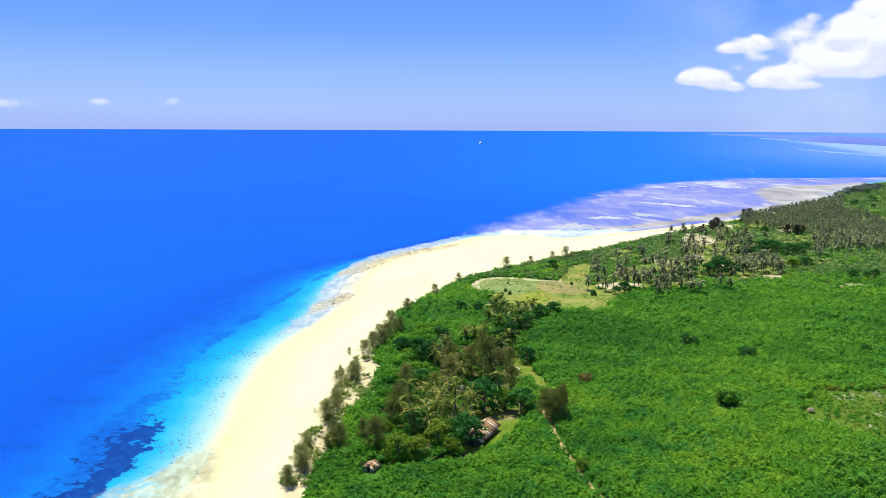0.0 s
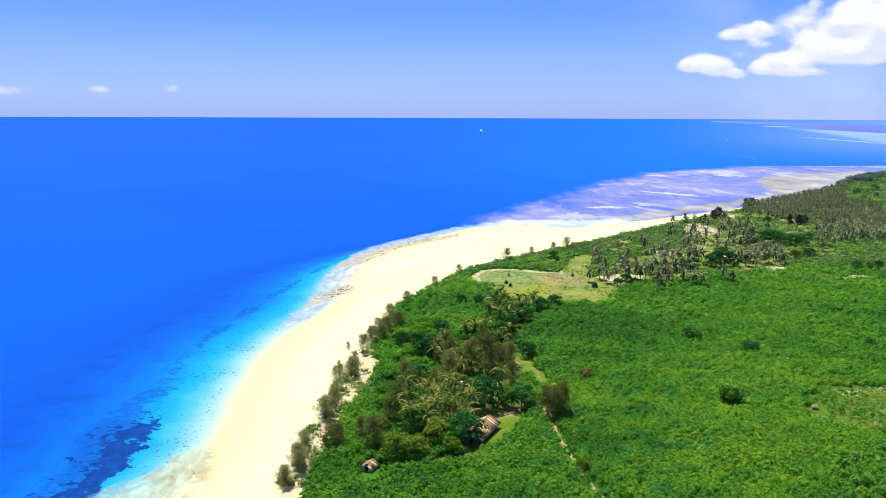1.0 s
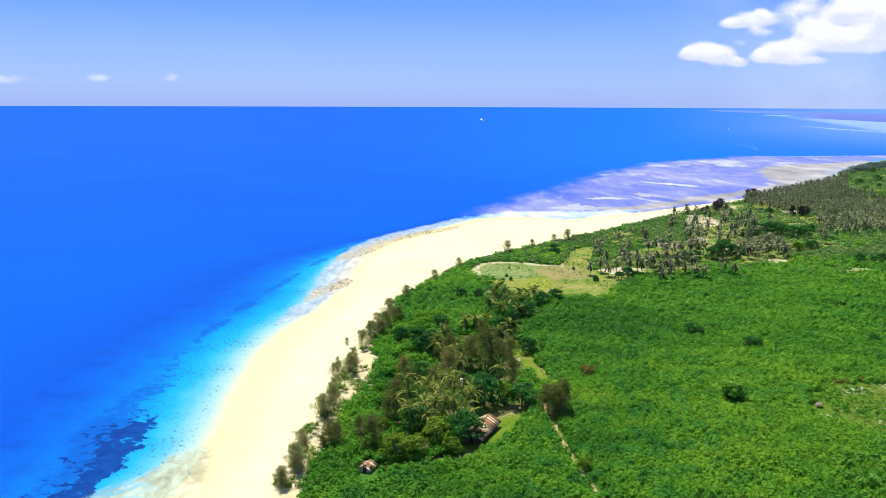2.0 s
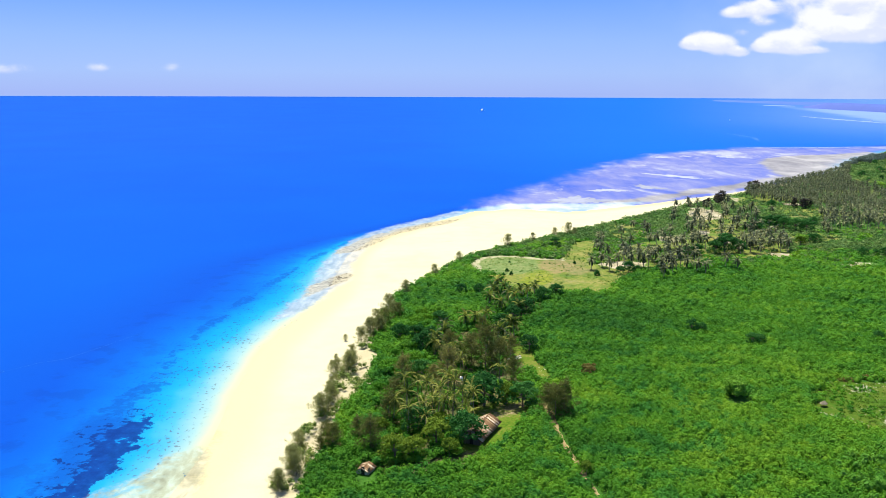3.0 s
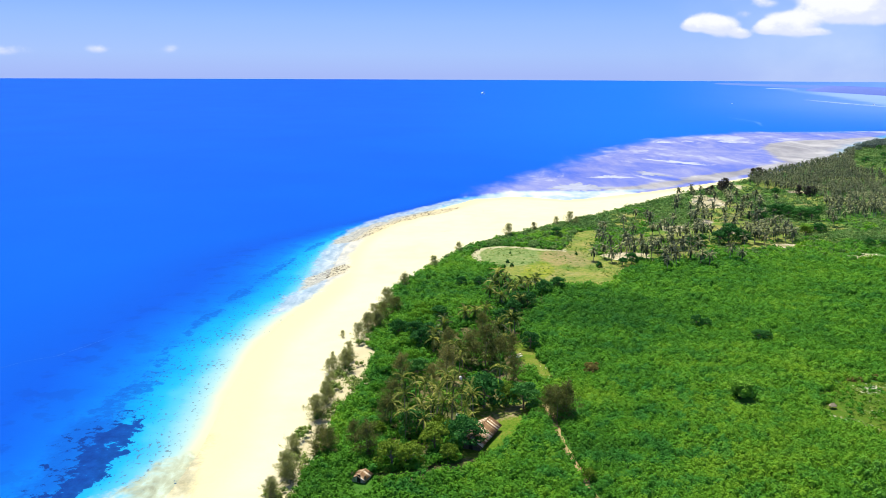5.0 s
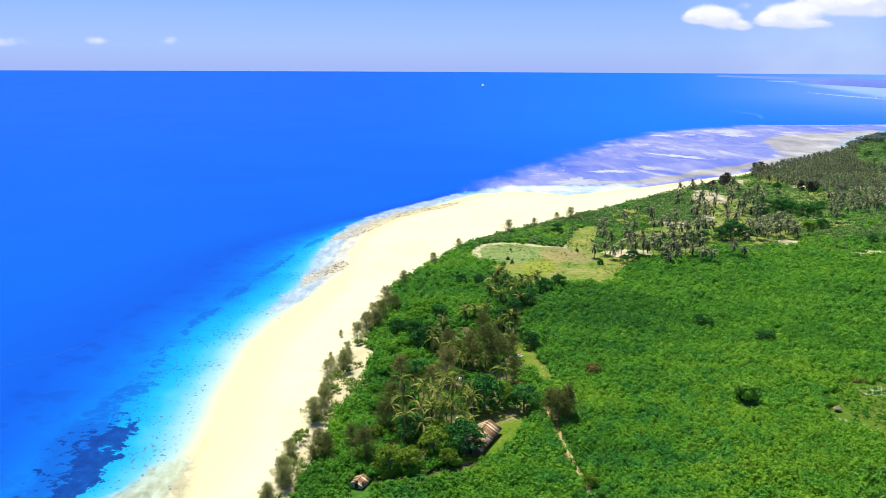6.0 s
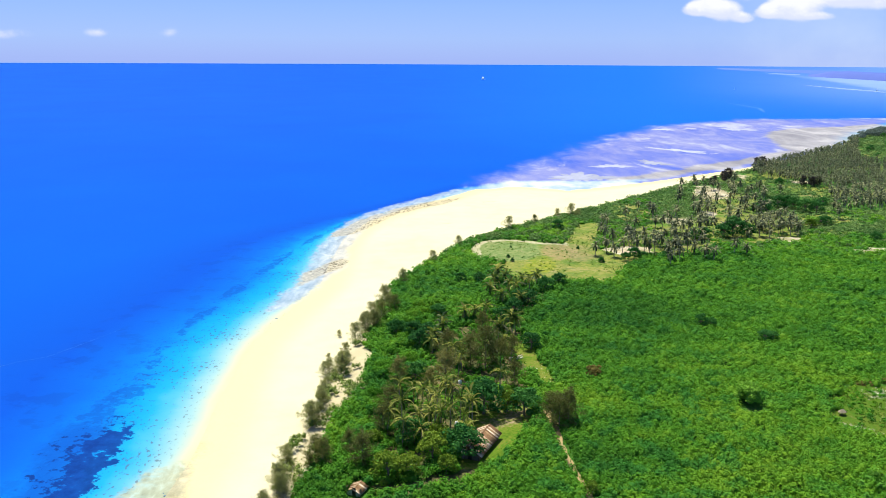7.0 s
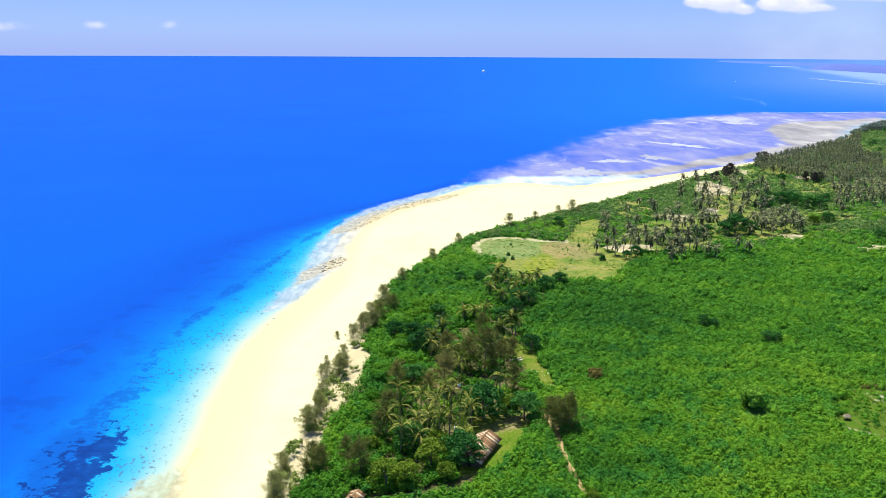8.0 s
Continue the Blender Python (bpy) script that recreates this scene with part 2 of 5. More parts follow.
def iron_material():
    """Corrugated iron: each sheet from bright zinc to rust, streaked down the slope."""
    mat, n = material("rusty_iron")
    who = n.add("ShaderNodeObjectInfo").outputs["Random"]
    streak = n.noise(n.place((1.2, 5.0, 1.0)), 1.2, 5.0, 0.65)
    spots = n.noise(n.place(), 2.2, 4.0, 0.6)
    rust = n.math("ADD", n.math("MULTIPLY", who, 1.0), n.math("ADD", n.math("MULTIPLY", n.math("SUBTRACT", streak, 0.5), 0.7),
                  n.math("MULTIPLY", n.math("SUBTRACT", spots, 0.5), 0.9)))
    col = n.ramp(rust, [(0.14, (0.47, 0.40, 0.29)), (0.28, (0.29, 0.21, 0.12)), (0.52, (0.180, 0.112, 0.054)), (1.0, (0.120, 0.066, 0.032))])
    finish(n, col, 0.75, 0.08, spots, 0.2, 0.02, 0.0)
    return mat


IRON = iron_material()


def ground_material():
    """Beach sand, grass, bare soil and dry meadow, blended by what grows where."""
    mat, n = material("coastal_ground")
    here = n.place()
    big, mid, fine = n.noise(here, 0.02, 4.0), n.noise(here, 0.12, 5.0, 0.6), n.noise(here, 1.1, 5.0, 0.65)
    inland, meadow, soil, lawn, wet, ledge = (n.attr(k) for k in ("inland", "meadow", "soil", "lawn", "wet", "ledge"))
    wob = n.math("ADD", n.math("MULTIPLY", n.math("SUBTRACT", mid, 0.5), 0.9), n.math("MULTIPLY", n.math("SUBTRACT", fine, 0.5), 0.7))

    def edge(a):
        return n.step(n.math("ADD", a, wob), 0.35, 0.65)

    sand = n.ramp(n.math("ADD", n.math("MULTIPLY", big, 0.6), n.math("MULTIPLY", mid, 0.4)),
                  [(0.25, (0.462, 0.418, 0.232)), (0.5, (0.478, 0.44, 0.272)), (0.75, (0.495, 0.46, 0.305))])
    damp = n.ramp(mid, [(0.3, (0.25, 0.21, 0.12)), (0.6, (0.39, 0.34, 0.19)), (0.8, (0.46, 0.42, 0.25))])
    sand = n.mix(n.step(n.math("ADD", n.attr("tide"), n.math("MULTIPLY", wob, 0.3)), 0.2, 1.0), sand, (0.470, 0.418, 0.225, 1))
    sand = n.mix(n.step(n.math("ADD", wet, wob), 0.4, 0.8), sand, damp)
    sand = n.mix(n.math("MULTIPLY", n.step(n.attr("spit"), 0.02, 0.3), n.step(n.math("ADD", n.attr("spit"), wob), 0.3, 1.0, 0.0, 0.8)), sand, n.ramp(n.noise(n.place((1.0, 0.4, 1.0), 8), 0.26, 5.0, 0.6, 0.4), [(0.34, (0.20, 0.225, 0.245)), (0.5, (0.285, 0.305, 0.305)), (0.66, (0.40, 0.395, 0.335))]))
    stir = n.ramp(n.noise(n.place((1.0, 0.55, 1.0), 20), 0.24, 5.0, 0.6, 0.5), [(0.34, (0.195, 0.190, 0.120)), (0.5, (0.29, 0.285, 0.19)), (0.62, (0.40, 0.385, 0.265))])
    sand = n.mix(n.math("MULTIPLY", n.step(n.attr("silt"), 0.02, 0.3), n.step(n.math("ADD", n.attr("silt"), wob), 0.4, 1.1, 0.0, 0.85)), sand, stir)
    stone = n.ramp(n.noise(here, 0.8, 5.0, 0.7), [(0.34, (0.15, 0.13, 0.085)), (0.46, (0.29, 0.255, 0.155)), (0.60, (0.45, 0.41, 0.26))])
    sand = n.mix(n.step(n.math("ADD", ledge, wob), 0.45, 0.95, 0.0, 0.75), sand, stone)
    sand = n.mix(n.step(n.math("ADD", n.attr("litter"), wob), 0.3, 1.1, 0.0, 0.8), sand, (0.335, 0.290, 0.165, 1))
    under = n.ramp(n.math("ADD", n.math("MULTIPLY", mid, 0.5), n.math("MULTIPLY", fine, 0.5)),
                   [(0.25, (0.014, 0.042, 0.008)), (0.5, (0.035, 0.105, 0.012)), (0.75, (0.08, 0.16, 0.025))])
    hay_mix = n.math("ADD", n.math("MULTIPLY", n.noise(here, 0.05, 6.0, 0.75), 1.5), n.math("MULTIPLY", fine, 0.5))
    hay = n.ramp(n.math("SUBTRACT", hay_mix, 0.5),
                 [(0.25, (0.055, 0.120, 0.012)), (0.42, (0.105, 0.152, 0.020)), (0.52, (0.150, 0.172, 0.030)), (0.64, (0.195, 0.185, 0.046)), (0.8, (0.25, 0.215, 0.085))])
    hay = n.mix(n.step(n.math("ADD", n.attr("ash"), n.math("MULTIPLY", wob, 1.5)), 0.35, 0.75, 0.0, 0.75), hay, n.ramp(fine, [(0.35, (0.075, 0.140, 0.035)), (0.65, (0.190, 0.230, 0.090))]))
    hay = n.mix(n.step(n.math("ADD", n.attr("rose"), n.math("MULTIPLY", wob, 2.0)), 0.4, 0.9, 0.0, 0.7), hay, (0.220, 0.165, 0.075, 1))
    hay = n.mix(n.step(n.math("ADD", n.attr("lime"), n.math("MULTIPLY", wob, 2.0)), 0.4, 0.85, 0.0, 0.75), hay, (0.165, 0.195, 0.010, 1))
    drifts = n.noise(n.place((0.35, 1.0, 1.0), 25), 0.5, 4.0, 0.6)
    hay = n.mix(n.step(drifts, 0.48, 0.66, 0.0, 0.45), hay, (0.060, 0.120, 0.022, 1))
    hay = n.mix(n.step(n.noise(here, 0.035, 3.0), 0.55, 0.68, 0.0, 0.55), hay, (0.185, 0.150, 0.075, 1))
    tuft = n.noise(here, 0.45, 5.0, 0.75)
    hay = n.mix(n.step(tuft, 0.50, 0.62, 0.0, 0.6), hay, (0.062, 0.105, 0.024, 1))
    hay = n.mix(n.step(tuft, 0.46, 0.36, 0.0, 0.5), hay, (0.235, 0.215, 0.105, 1))
    turf = n.ramp(n.math("ADD", n.math("MULTIPLY", mid, 0.5), n.math("MULTIPLY", fine, 0.5)), [(0.34, (0.032, 0.085, 0.006)), (0.47, (0.075, 0.128, 0.010)), (0.57, (0.120, 0.138, 0.022)), (0.68, (0.19, 0.15, 0.06))])
    earth = n.ramp(n.math("ADD", n.math("MULTIPLY", fine, 0.5), n.math("MULTIPLY", mid, 0.5)), [(0.32, (0.075, 0.075, 0.026)), (0.47, (0.130, 0.105, 0.045)), (0.66, (0.25, 0.20, 0.11))])
    earth = n.mix(n.attr("pale_soil"), earth, n.ramp(n.math("ADD", n.math("MULTIPLY", fine, 0.5), n.math("MULTIPLY", mid, 0.5)), [(0.32, (0.125, 0.115, 0.050)), (0.46, (0.235, 0.205, 0.115)), (0.62, (0.42, 0.38, 0.26))]))
    col = n.mix(edge(inland), sand, under)
    # Floor under the trees: leaf litter, with canopy shade darkened into its colour.
    shaded_litter = n.ramp(n.math("ADD", n.math("MULTIPLY", mid, 0.5), n.math("MULTIPLY", fine, 0.5)), [(0.34, (0.022, 0.045, 0.010)), (0.48, (0.060, 0.065, 0.022)), (0.62, (0.150, 0.120, 0.055))])
    col = n.mix(edge(n.attr("litter_floor")), col, shaded_litter)
    col = n.mix(edge(meadow), col, hay)
    col = n.mix(n.step(n.math("ADD", n.attr("straw"), n.math("MULTIPLY", wob, 0.8)), 0.35, 0.75, 0.0, 0.9), col, n.ramp(fine, [(0.35, (0.20, 0.19, 0.09)), (0.6, (0.38, 0.36, 0.22))]))
    col = n.mix(edge(lawn), col, turf)
    graze = n.ramp(n.math("ADD", n.math("MULTIPLY", mid, 0.6), n.math("MULTIPLY", fine, 0.4)), [(0.32, (0.026, 0.080, 0.006)), (0.46, (0.044, 0.100, 0.007)), (0.57, (0.070, 0.106, 0.011)), (0.72, (0.17, 0.145, 0.055))])
    col = n.mix(edge(n.attr("pasture")), col, graze)
    col = n.mix(edge(soil), col, earth)
    finish(n, col, 0.95, 0.05, n.math("ADD", fine, mid), 0.5, 0.3)
    return mat


def water_material():
    """Clear lagoon over sand, deepening to open sea, with weed beds and drying flats."""
    mat, n = material("sea_water")
    here = n.place()
    long_way = n.place((0.45, 1.0, 1.0), -15)
    depth, flats, weed, pale = (n.attr(k) for k in ("depth", "flats", "weed", "pale"))
    big, mid, fine = n.noise(here, 0.006, 4.0), n.noise(here, 0.06, 4.0, 0.6), n.noise(here, 0.42, 4.0, 0.6)
    d = n.math("ADD", depth, n.math("MULTIPLY", n.math("SUBTRACT", mid, 0.5), n.step(depth, 0.0, 0.5, 0.06, 0.26)))
    col = n.ramp(n.math("MULTIPLY", d, 0.6),
                 [(0.0, (0.456, 0.41, 0.22)), (0.025, (0.342, 0.38, 0.266)), (0.062, (0.205, 0.342, 0.334)), (0.13, (0.050, 0.262, 0.388)), (0.185, (0.008, 0.215, 0.40)), (0.25, (0.00228, 0.180, 0.403)),
                  (0.345, (0.00152, 0.105, 0.383)), (0.48, (0.00152, 0.070, 0.345)), (0.65, (0.00152, 0.0502, 0.319)), (1.0, (0.00152, 0.0532, 0.319))])
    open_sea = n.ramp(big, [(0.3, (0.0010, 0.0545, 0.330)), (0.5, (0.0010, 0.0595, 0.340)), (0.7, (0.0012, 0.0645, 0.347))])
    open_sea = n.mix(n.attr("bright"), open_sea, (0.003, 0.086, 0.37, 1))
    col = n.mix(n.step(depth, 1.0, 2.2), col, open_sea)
    # weed and coral heads: ragged dark beds and scattered specks
    tuft = n.noise(n.place((0.8, 0.8, 1.0), 15), 0.34, 5.0, 0.68)
    bed = n.step(n.math("ADD", weed, n.math("ADD", n.math("MULTIPLY", n.math("SUBTRACT", mid, 0.5), 1.1), n.math("MULTIPLY", n.math("SUBTRACT", tuft, 0.5), 2.6))), 0.46, 0.60)
    drift = n.step(n.math("ADD", n.attr("belt"), n.math("ADD", n.math("MULTIPLY", n.math("SUBTRACT", tuft, 0.5), 2.0), n.math("MULTIPLY", n.math("SUBTRACT", n.noise(here, 0.05, 3.0), 0.5), 2.6))), 0.70, 0.92)
    drift = n.math("MULTIPLY", n.math("MULTIPLY", drift, n.step(fine, 0.36, 0.52, 0.35, 1.0)), n.step(n.attr("belt"), 0.02, 0.2))
    speck = n.noise(n.place((1.0, 0.6, 1.0), 12), 0.85, 3.0, 0.55)
    zone = n.math("MULTIPLY", n.step(depth, 0.05, 0.16), n.step(depth, 0.80, 0.45))
    dots = n.math("MULTIPLY", n.step(n.math("ADD", speck, n.math("MULTIPLY", n.math("SUBTRACT", mid, 0.5), 0.35)), 0.58, 0.66), zone)
    broad = n.math("MULTIPLY", n.step(n.noise(n.place((0.8, 0.9, 1.0), 10), 0.10, 5.0, 0.65), 0.52, 0.60), n.math("MULTIPLY", n.step(depth, 0.45, 0.7), n.step(depth, 1.5, 1.0)))
    deep_col = n.ramp(depth, [(0.1, (0.095, 0.135, 0.135)), (0.35, (0.018, 0.095, 0.200)), (0.6, (0.00228, 0.057, 0.251)), (1.0, (0.00228, 0.0342, 0.22))])
    col = n.mix(n.math("MULTIPLY", dots, 0.9), col, deep_col)
    col = n.mix(n.math("MULTIPLY", broad, 0.4), col, deep_col)
    col = n.mix(n.math("MULTIPLY", drift, 0.6), col, (0.002, 0.045, 0.235, 1))
    gloom = n.math("MULTIPLY", n.step(n.attr("gloom"), 0.02, 0.3), n.step(n.math("ADD", n.attr("gloom"), n.math("ADD", n.math("MULTIPLY", n.math("SUBTRACT", mid, 0.5), 1.5), n.math("MULTIPLY", n.math("SUBTRACT", fine, 0.5), 1.0))), 0.25, 1.05, 0.0, 0.75))
    col = n.mix(gloom, col, (0.002, 0.052, 0.262, 1))
    bed = n.math("MULTIPLY", bed, n.step(weed, 0.03, 0.2))
    col = n.mix(n.math("MULTIPLY", bed, 0.95), col, n.ramp(tuft, [(0.4, (0.003, 0.036, 0.185)), (0.6, (0.002, 0.022, 0.130))]))
    # drying flats: violet shallows with white sand bars
    s1 = n.noise(n.place((1.0, 0.42, 1.0), -12), 0.024, 6.0, 0.6, 0.9)
    s2 = n.noise(n.place((1.0, 0.30, 1.0), -12), 0.085, 5.0, 0.6, 0.6)
    s3 = n.noise(n.place((1.0, 0.6, 1.0), -12), 0.0085, 4.0, 0.55, 0.6)
    bar = n.math("ADD", n.math("MULTIPLY", s1, 0.55), n.math("ADD", n.math("MULTIPLY", s2, 0.15), n.math("MULTIPLY", s3, 0.30)))
    flat_col = n.ramp(bar, [(0.36, (0.058, 0.092, 0.322)), (0.44, (0.092, 0.118, 0.322)), (0.50, (0.128, 0.148, 0.322)), (0.56, (0.172, 0.186, 0.326)), (0.62, (0.25, 0.27, 0.338))])
    mud = n.ramp(bar, [(0.38, (0.145, 0.143, 0.150)), (0.46, (0.200, 0.197, 0.200)), (0.53, (0.265, 0.260, 0.255)), (0.61, (0.35, 0.345, 0.325))])
    dry = n.step(n.noise(n.place((1.0, 0.5, 1.0), -12), 0.021, 6.0, 0.62, 0.8), 0.57, 0.68, 0.0, 0.75)
    flat_col = n.mix(dry, flat_col, n.ramp(s2, [(0.4, (0.24, 0.255, 0.33)), (0.6, (0.36, 0.365, 0.36))]))
    flat_col = n.mix(n.math("MULTIPLY", n.step(n.attr("mud"), 0.03, 0.2), n.step(n.math("ADD", n.attr("mud"), n.math("MULTIPLY", n.math("SUBTRACT", bar, 0.5), 1.5)), 0.15, 0.45)), flat_col, mud)
    shoal_col = n.ramp(bar, [(0.38, (0.06, 0.165, 0.36)), (0.46, (0.15, 0.265, 0.375)), (0.54, (0.28, 0.34, 0.37)), (0.62, (0.42, 0.41, 0.35))])
    shoal = n.step(n.math("ADD", n.attr("shoal"), n.math("MULTIPLY", n.math("SUBTRACT", bar, 0.5), 2.2)), 0.35, 0.75)
    shoal = n.math("MULTIPLY", shoal, n.step(n.attr("shoal"), 0.03, 0.2))
    col = n.mix(n.math("MULTIPLY", n.step(flats, 0.0, 0.15), n.step(n.math("ADD", flats, n.math("MULTIPLY", n.math("SUBTRACT", bar, 0.5), 1.4)), 0.15, 0.85)), col, flat_col)
    col = n.mix(shoal, col, shoal_col)
    # Pale shallows of the far bay, plus haze tinted into distant water.
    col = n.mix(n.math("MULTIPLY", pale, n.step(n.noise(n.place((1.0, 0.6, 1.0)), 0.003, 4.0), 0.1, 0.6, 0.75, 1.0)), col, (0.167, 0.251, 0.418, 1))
    murk = n.math("ADD", n.math("MULTIPLY", n.math("SUBTRACT", mid, 0.5), 1.6), n.math("MULTIPLY", n.math("SUBTRACT", fine, 0.5), 1.2))
    spit, silt, ledge = n.attr("spit"), n.attr("silt"), n.attr("ledge")
    drawn = n.noise(n.place((1.0, 0.4, 1.0), 8), 0.26, 5.0, 0.6, 0.4)
    haze = n.ramp(drawn, [(0.34, (0.135, 0.19, 0.25)), (0.5, (0.215, 0.27, 0.32)), (0.66, (0.33, 0.365, 0.37))])
    col = n.mix(n.math("MULTIPLY", n.step(spit, 0.02, 0.3), n.step(n.math("ADD", spit, murk), 0.35, 0.9, 0.0, 0.85)), col, haze)
    stir = n.ramp(n.noise(n.place((1.0, 0.55, 1.0), 20), 0.24, 5.0, 0.6, 0.5), [(0.34, (0.175, 0.185, 0.120)), (0.5, (0.255, 0.285, 0.195)), (0.62, (0.31, 0.375, 0.30))])
    col = n.mix(n.math("MULTIPLY", n.step(silt, 0.02, 0.3), n.step(n.math("ADD", silt, murk), 0.4, 1.1, 0.0, 0.92)), col, stir)
    crag = n.noise(here, 0.55, 5.0, 0.7)
    shelf = n.ramp(crag, [(0.36, (0.12, 0.115, 0.095)), (0.47, (0.235, 0.22, 0.16)), (0.60, (0.38, 0.36, 0.27))])
    col = n.mix(n.math("MULTIPLY", n.step(ledge, 0.02, 0.3), n.step(n.math("ADD", ledge, murk), 0.35, 0.9, 0.0, 0.8)), col, shelf)
    ripple = n.noise(here, 0.9, 4.0, 0.6)
    finish(n, col, 0.5, 0.012, ripple, 0.15, 0.15)
    return mat


GROUND, WATER = ground_material(), water_material()


# ---------------------------------------------------------------- mesh helpers
def make_mesh(name, verts, faces, mat, attrs=None, smooth=False):
    """A mesh from an (n, 3) array and an (m, 3 or 4) array of corners."""
    verts, faces = np.asarray(verts, np.float32), np.asarray(faces, np.int32)
    me = bpy.data.meshes.new(name)
    k = faces.shape[1]
    me.vertices.add(len(verts))
    me.vertices.foreach_set("co", verts.ravel())
    me.loops.add(faces.size)
    me.loops.foreach_set("vertex_index", faces.ravel())
    me.polygons.add(len(faces))
    me.polygons.foreach_set("loop_start", np.arange(0, faces.size, k, dtype=np.int32))
    if smooth:
        me.polygons.foreach_set("use_smooth", np.ones(len(faces), bool))
    me.update(calc_edges=True)
    for key, values in (attrs or {}).items():
        layer = me.attributes.new(key, "FLOAT", "POINT")
        layer.data.foreach_set("value", np.asarray(values, np.float32))
    me.materials.append(mat)
    return me


def part(name, me, parent=None, label="", at=None):
    ob = new(name, me)
    if parent is not None:
        ob.parent = parent
    if at is not None:
        ob.matrix_basis = at
    if label:
        ob["label"] = label
    return ob


def from_bm(name, bm, mat):
    me = bpy.data.meshes.new(name)
    bm.to_mesh(me)
    bm.free()
    me.materials.append(mat)
    return me


def box_bm(sx, sy, sz, bevel=0.0, at=(0, 0, 0), bm=None):
    bm = bm or bmesh.new()
    got = bmesh.ops.create_cube(bm, size=1.0, matrix=Matrix.Translation(at) @ Matrix.Diagonal((sx, sy, sz, 1)))
    if bevel:
        edges = list({e for v in got["verts"] for e in v.link_edges})
        bmesh.ops.bevel(bm, geom=edges, offset=bevel, segments=1, affect="EDGES")
    return bm


def leaf_quads(rng, at, out, size, slim=0.7, tilt=0.6):
    """Small pointed leaf blades at the points `at`, facing roughly along `out`."""
    m = len(at)
    nrm = out + rng.normal(0, tilt, (m, 3))
    nrm /= np.linalg.norm(nrm, axis=1)[:, None] + 1e-9
    a = rng.normal(0, 1, (m, 3))
    t = a - (a * nrm).sum(1)[:, None] * nrm
    t /= np.linalg.norm(t, axis=1)[:, None] + 1e-9
    b = np.cross(nrm, t)
    s = (np.asarray(size) * rng.uniform(0.6, 1.3, m))[:, None]
    v = np.stack([at - t * s * 0.5, at + b * s * 0.5 * slim + nrm * s * 0.1, at + t * s * 0.5, at - b * s * 0.5 * slim + nrm * s * 0.1], 1)
    return v


def quads_to(quads):
    v = quads.reshape(-1, 3)
    return v, np.arange(len(v)).reshape(-1, 4)


def tube(points, radii, sides=7):
    """Tapered tube along a line of points."""
    pts = np.asarray(points, float)
    verts, faces = [], []
    for i, (p, r) in enumerate(zip(pts, radii)):
        d = pts[min(i + 1, len(pts) - 1)] - pts[max(i - 1, 0)]
        d /= np.linalg.norm(d) + 1e-9
        a = np.cross(d, (0.31, 0.95, 0.1))
        a /= np.linalg.norm(a)
        b = np.cross(d, a)
        for k in range(sides):
            q = 2 * math.pi * k / sides
            verts.append(p + r * (math.cos(q) * a + math.sin(q) * b))
    for i in range(len(pts) - 1):
        for k in range(sides):
            j = (k + 1) % sides
            faces.append((i * sides + k, i * sides + j, (i + 1) * sides + j, (i + 1) * sides + k))
    return np.array(verts), np.array(faces)


def join(parts):
    verts, faces, base = [], [], 0
    for v, f in parts:
        verts.append(v)
        faces.append(f + base)
        base += len(v)
    return np.concatenate(verts), np.concatenate(faces)


def value_noise(x, y, scale, seed=0):
    """Smooth random field in 0..1 over the plane."""
    grid = np.random.RandomState(seed).rand(64, 64)
    gx, gy = np.asarray(x) / scale + 1000, np.asarray(y) / scale + 1000
    ix, iy = np.floor(gx).astype(int), np.floor(gy).astype(int)
    fx, fy = gx - ix, gy - iy
    fx, fy = fx * fx * (3 - 2 * fx), fy * fy * (3 - 2 * fy)
    g = lambda a, b: grid[a % 64, b % 64]
    return (g(ix, iy) * (1 - fx) + g(ix + 1, iy) * fx) * (1 - fy) + (g(ix, iy + 1) * (1 - fx) + g(ix + 1, iy + 1) * fx) * fy


def smooth(a, lo, hi):
    t = np.clip((np.asarray(a, float) - lo) / (hi - lo), 0, 1)
    return t * t * (3 - 2 * t)


def distance(line, x, y, closed=False):
    pts = list(line) + ([line[0]] if closed else [])
    best = np.full(np.shape(x), 1e9)
    for (ax, ay), (bx, by) in zip(pts[:-1], pts[1:]):
        dx, dy = bx - ax, by - ay
        t = np.clip(((x - ax) * dx + (y - ay) * dy) / (dx * dx + dy * dy), 0, 1)
        best = np.minimum(best, np.hypot(x - ax - t * dx, y - ay - t * dy))
    return best


def inside(poly, x, y):
    odd = np.zeros(np.shape(x), bool)
    for (ax, ay), (bx, by) in zip(poly, poly[1:] + poly[:1]):
        if ay != by:
            odd ^= ((ay > y) != (by > y)) & (x < (bx - ax) * (y - ay) / (by - ay) + ax)
    return odd


def signed(poly, x, y):
    """Metres inside (+) or outside (-) a closed outline."""
    d = distance(poly, x, y, True)
    return np.where(inside(poly, x, y), d, -d)


def side(line, x, y):
    """Metres landward (+) or seaward (-) of a shore line that runs from south to north-east."""
    land = line + [(9000, line[-1][1]), (9000, -9000), (line[0][0], -9000)]
    d = distance(line, x, y)
    return np.where(inside(land, x, y), d, -d)


# ---------------------------------------------------------------- plan of the coast
WATERLINE = [(-60, -5000), (-66, 40), (-61, 174), (-59.5, 202), (-63, 246), (-64, 287), (-60, 315), (-52, 354), (-53, 404), (-53, 452),
             (-44, 501), (-24, 543), (3, 584), (24, 625), (60, 640), (95, 622), (127, 640), (176, 674),
             (272, 751), (364, 845), (469, 963), (528, 1061), (592, 1150), (710, 1294), (1100, 1650), (5200, 2600)]
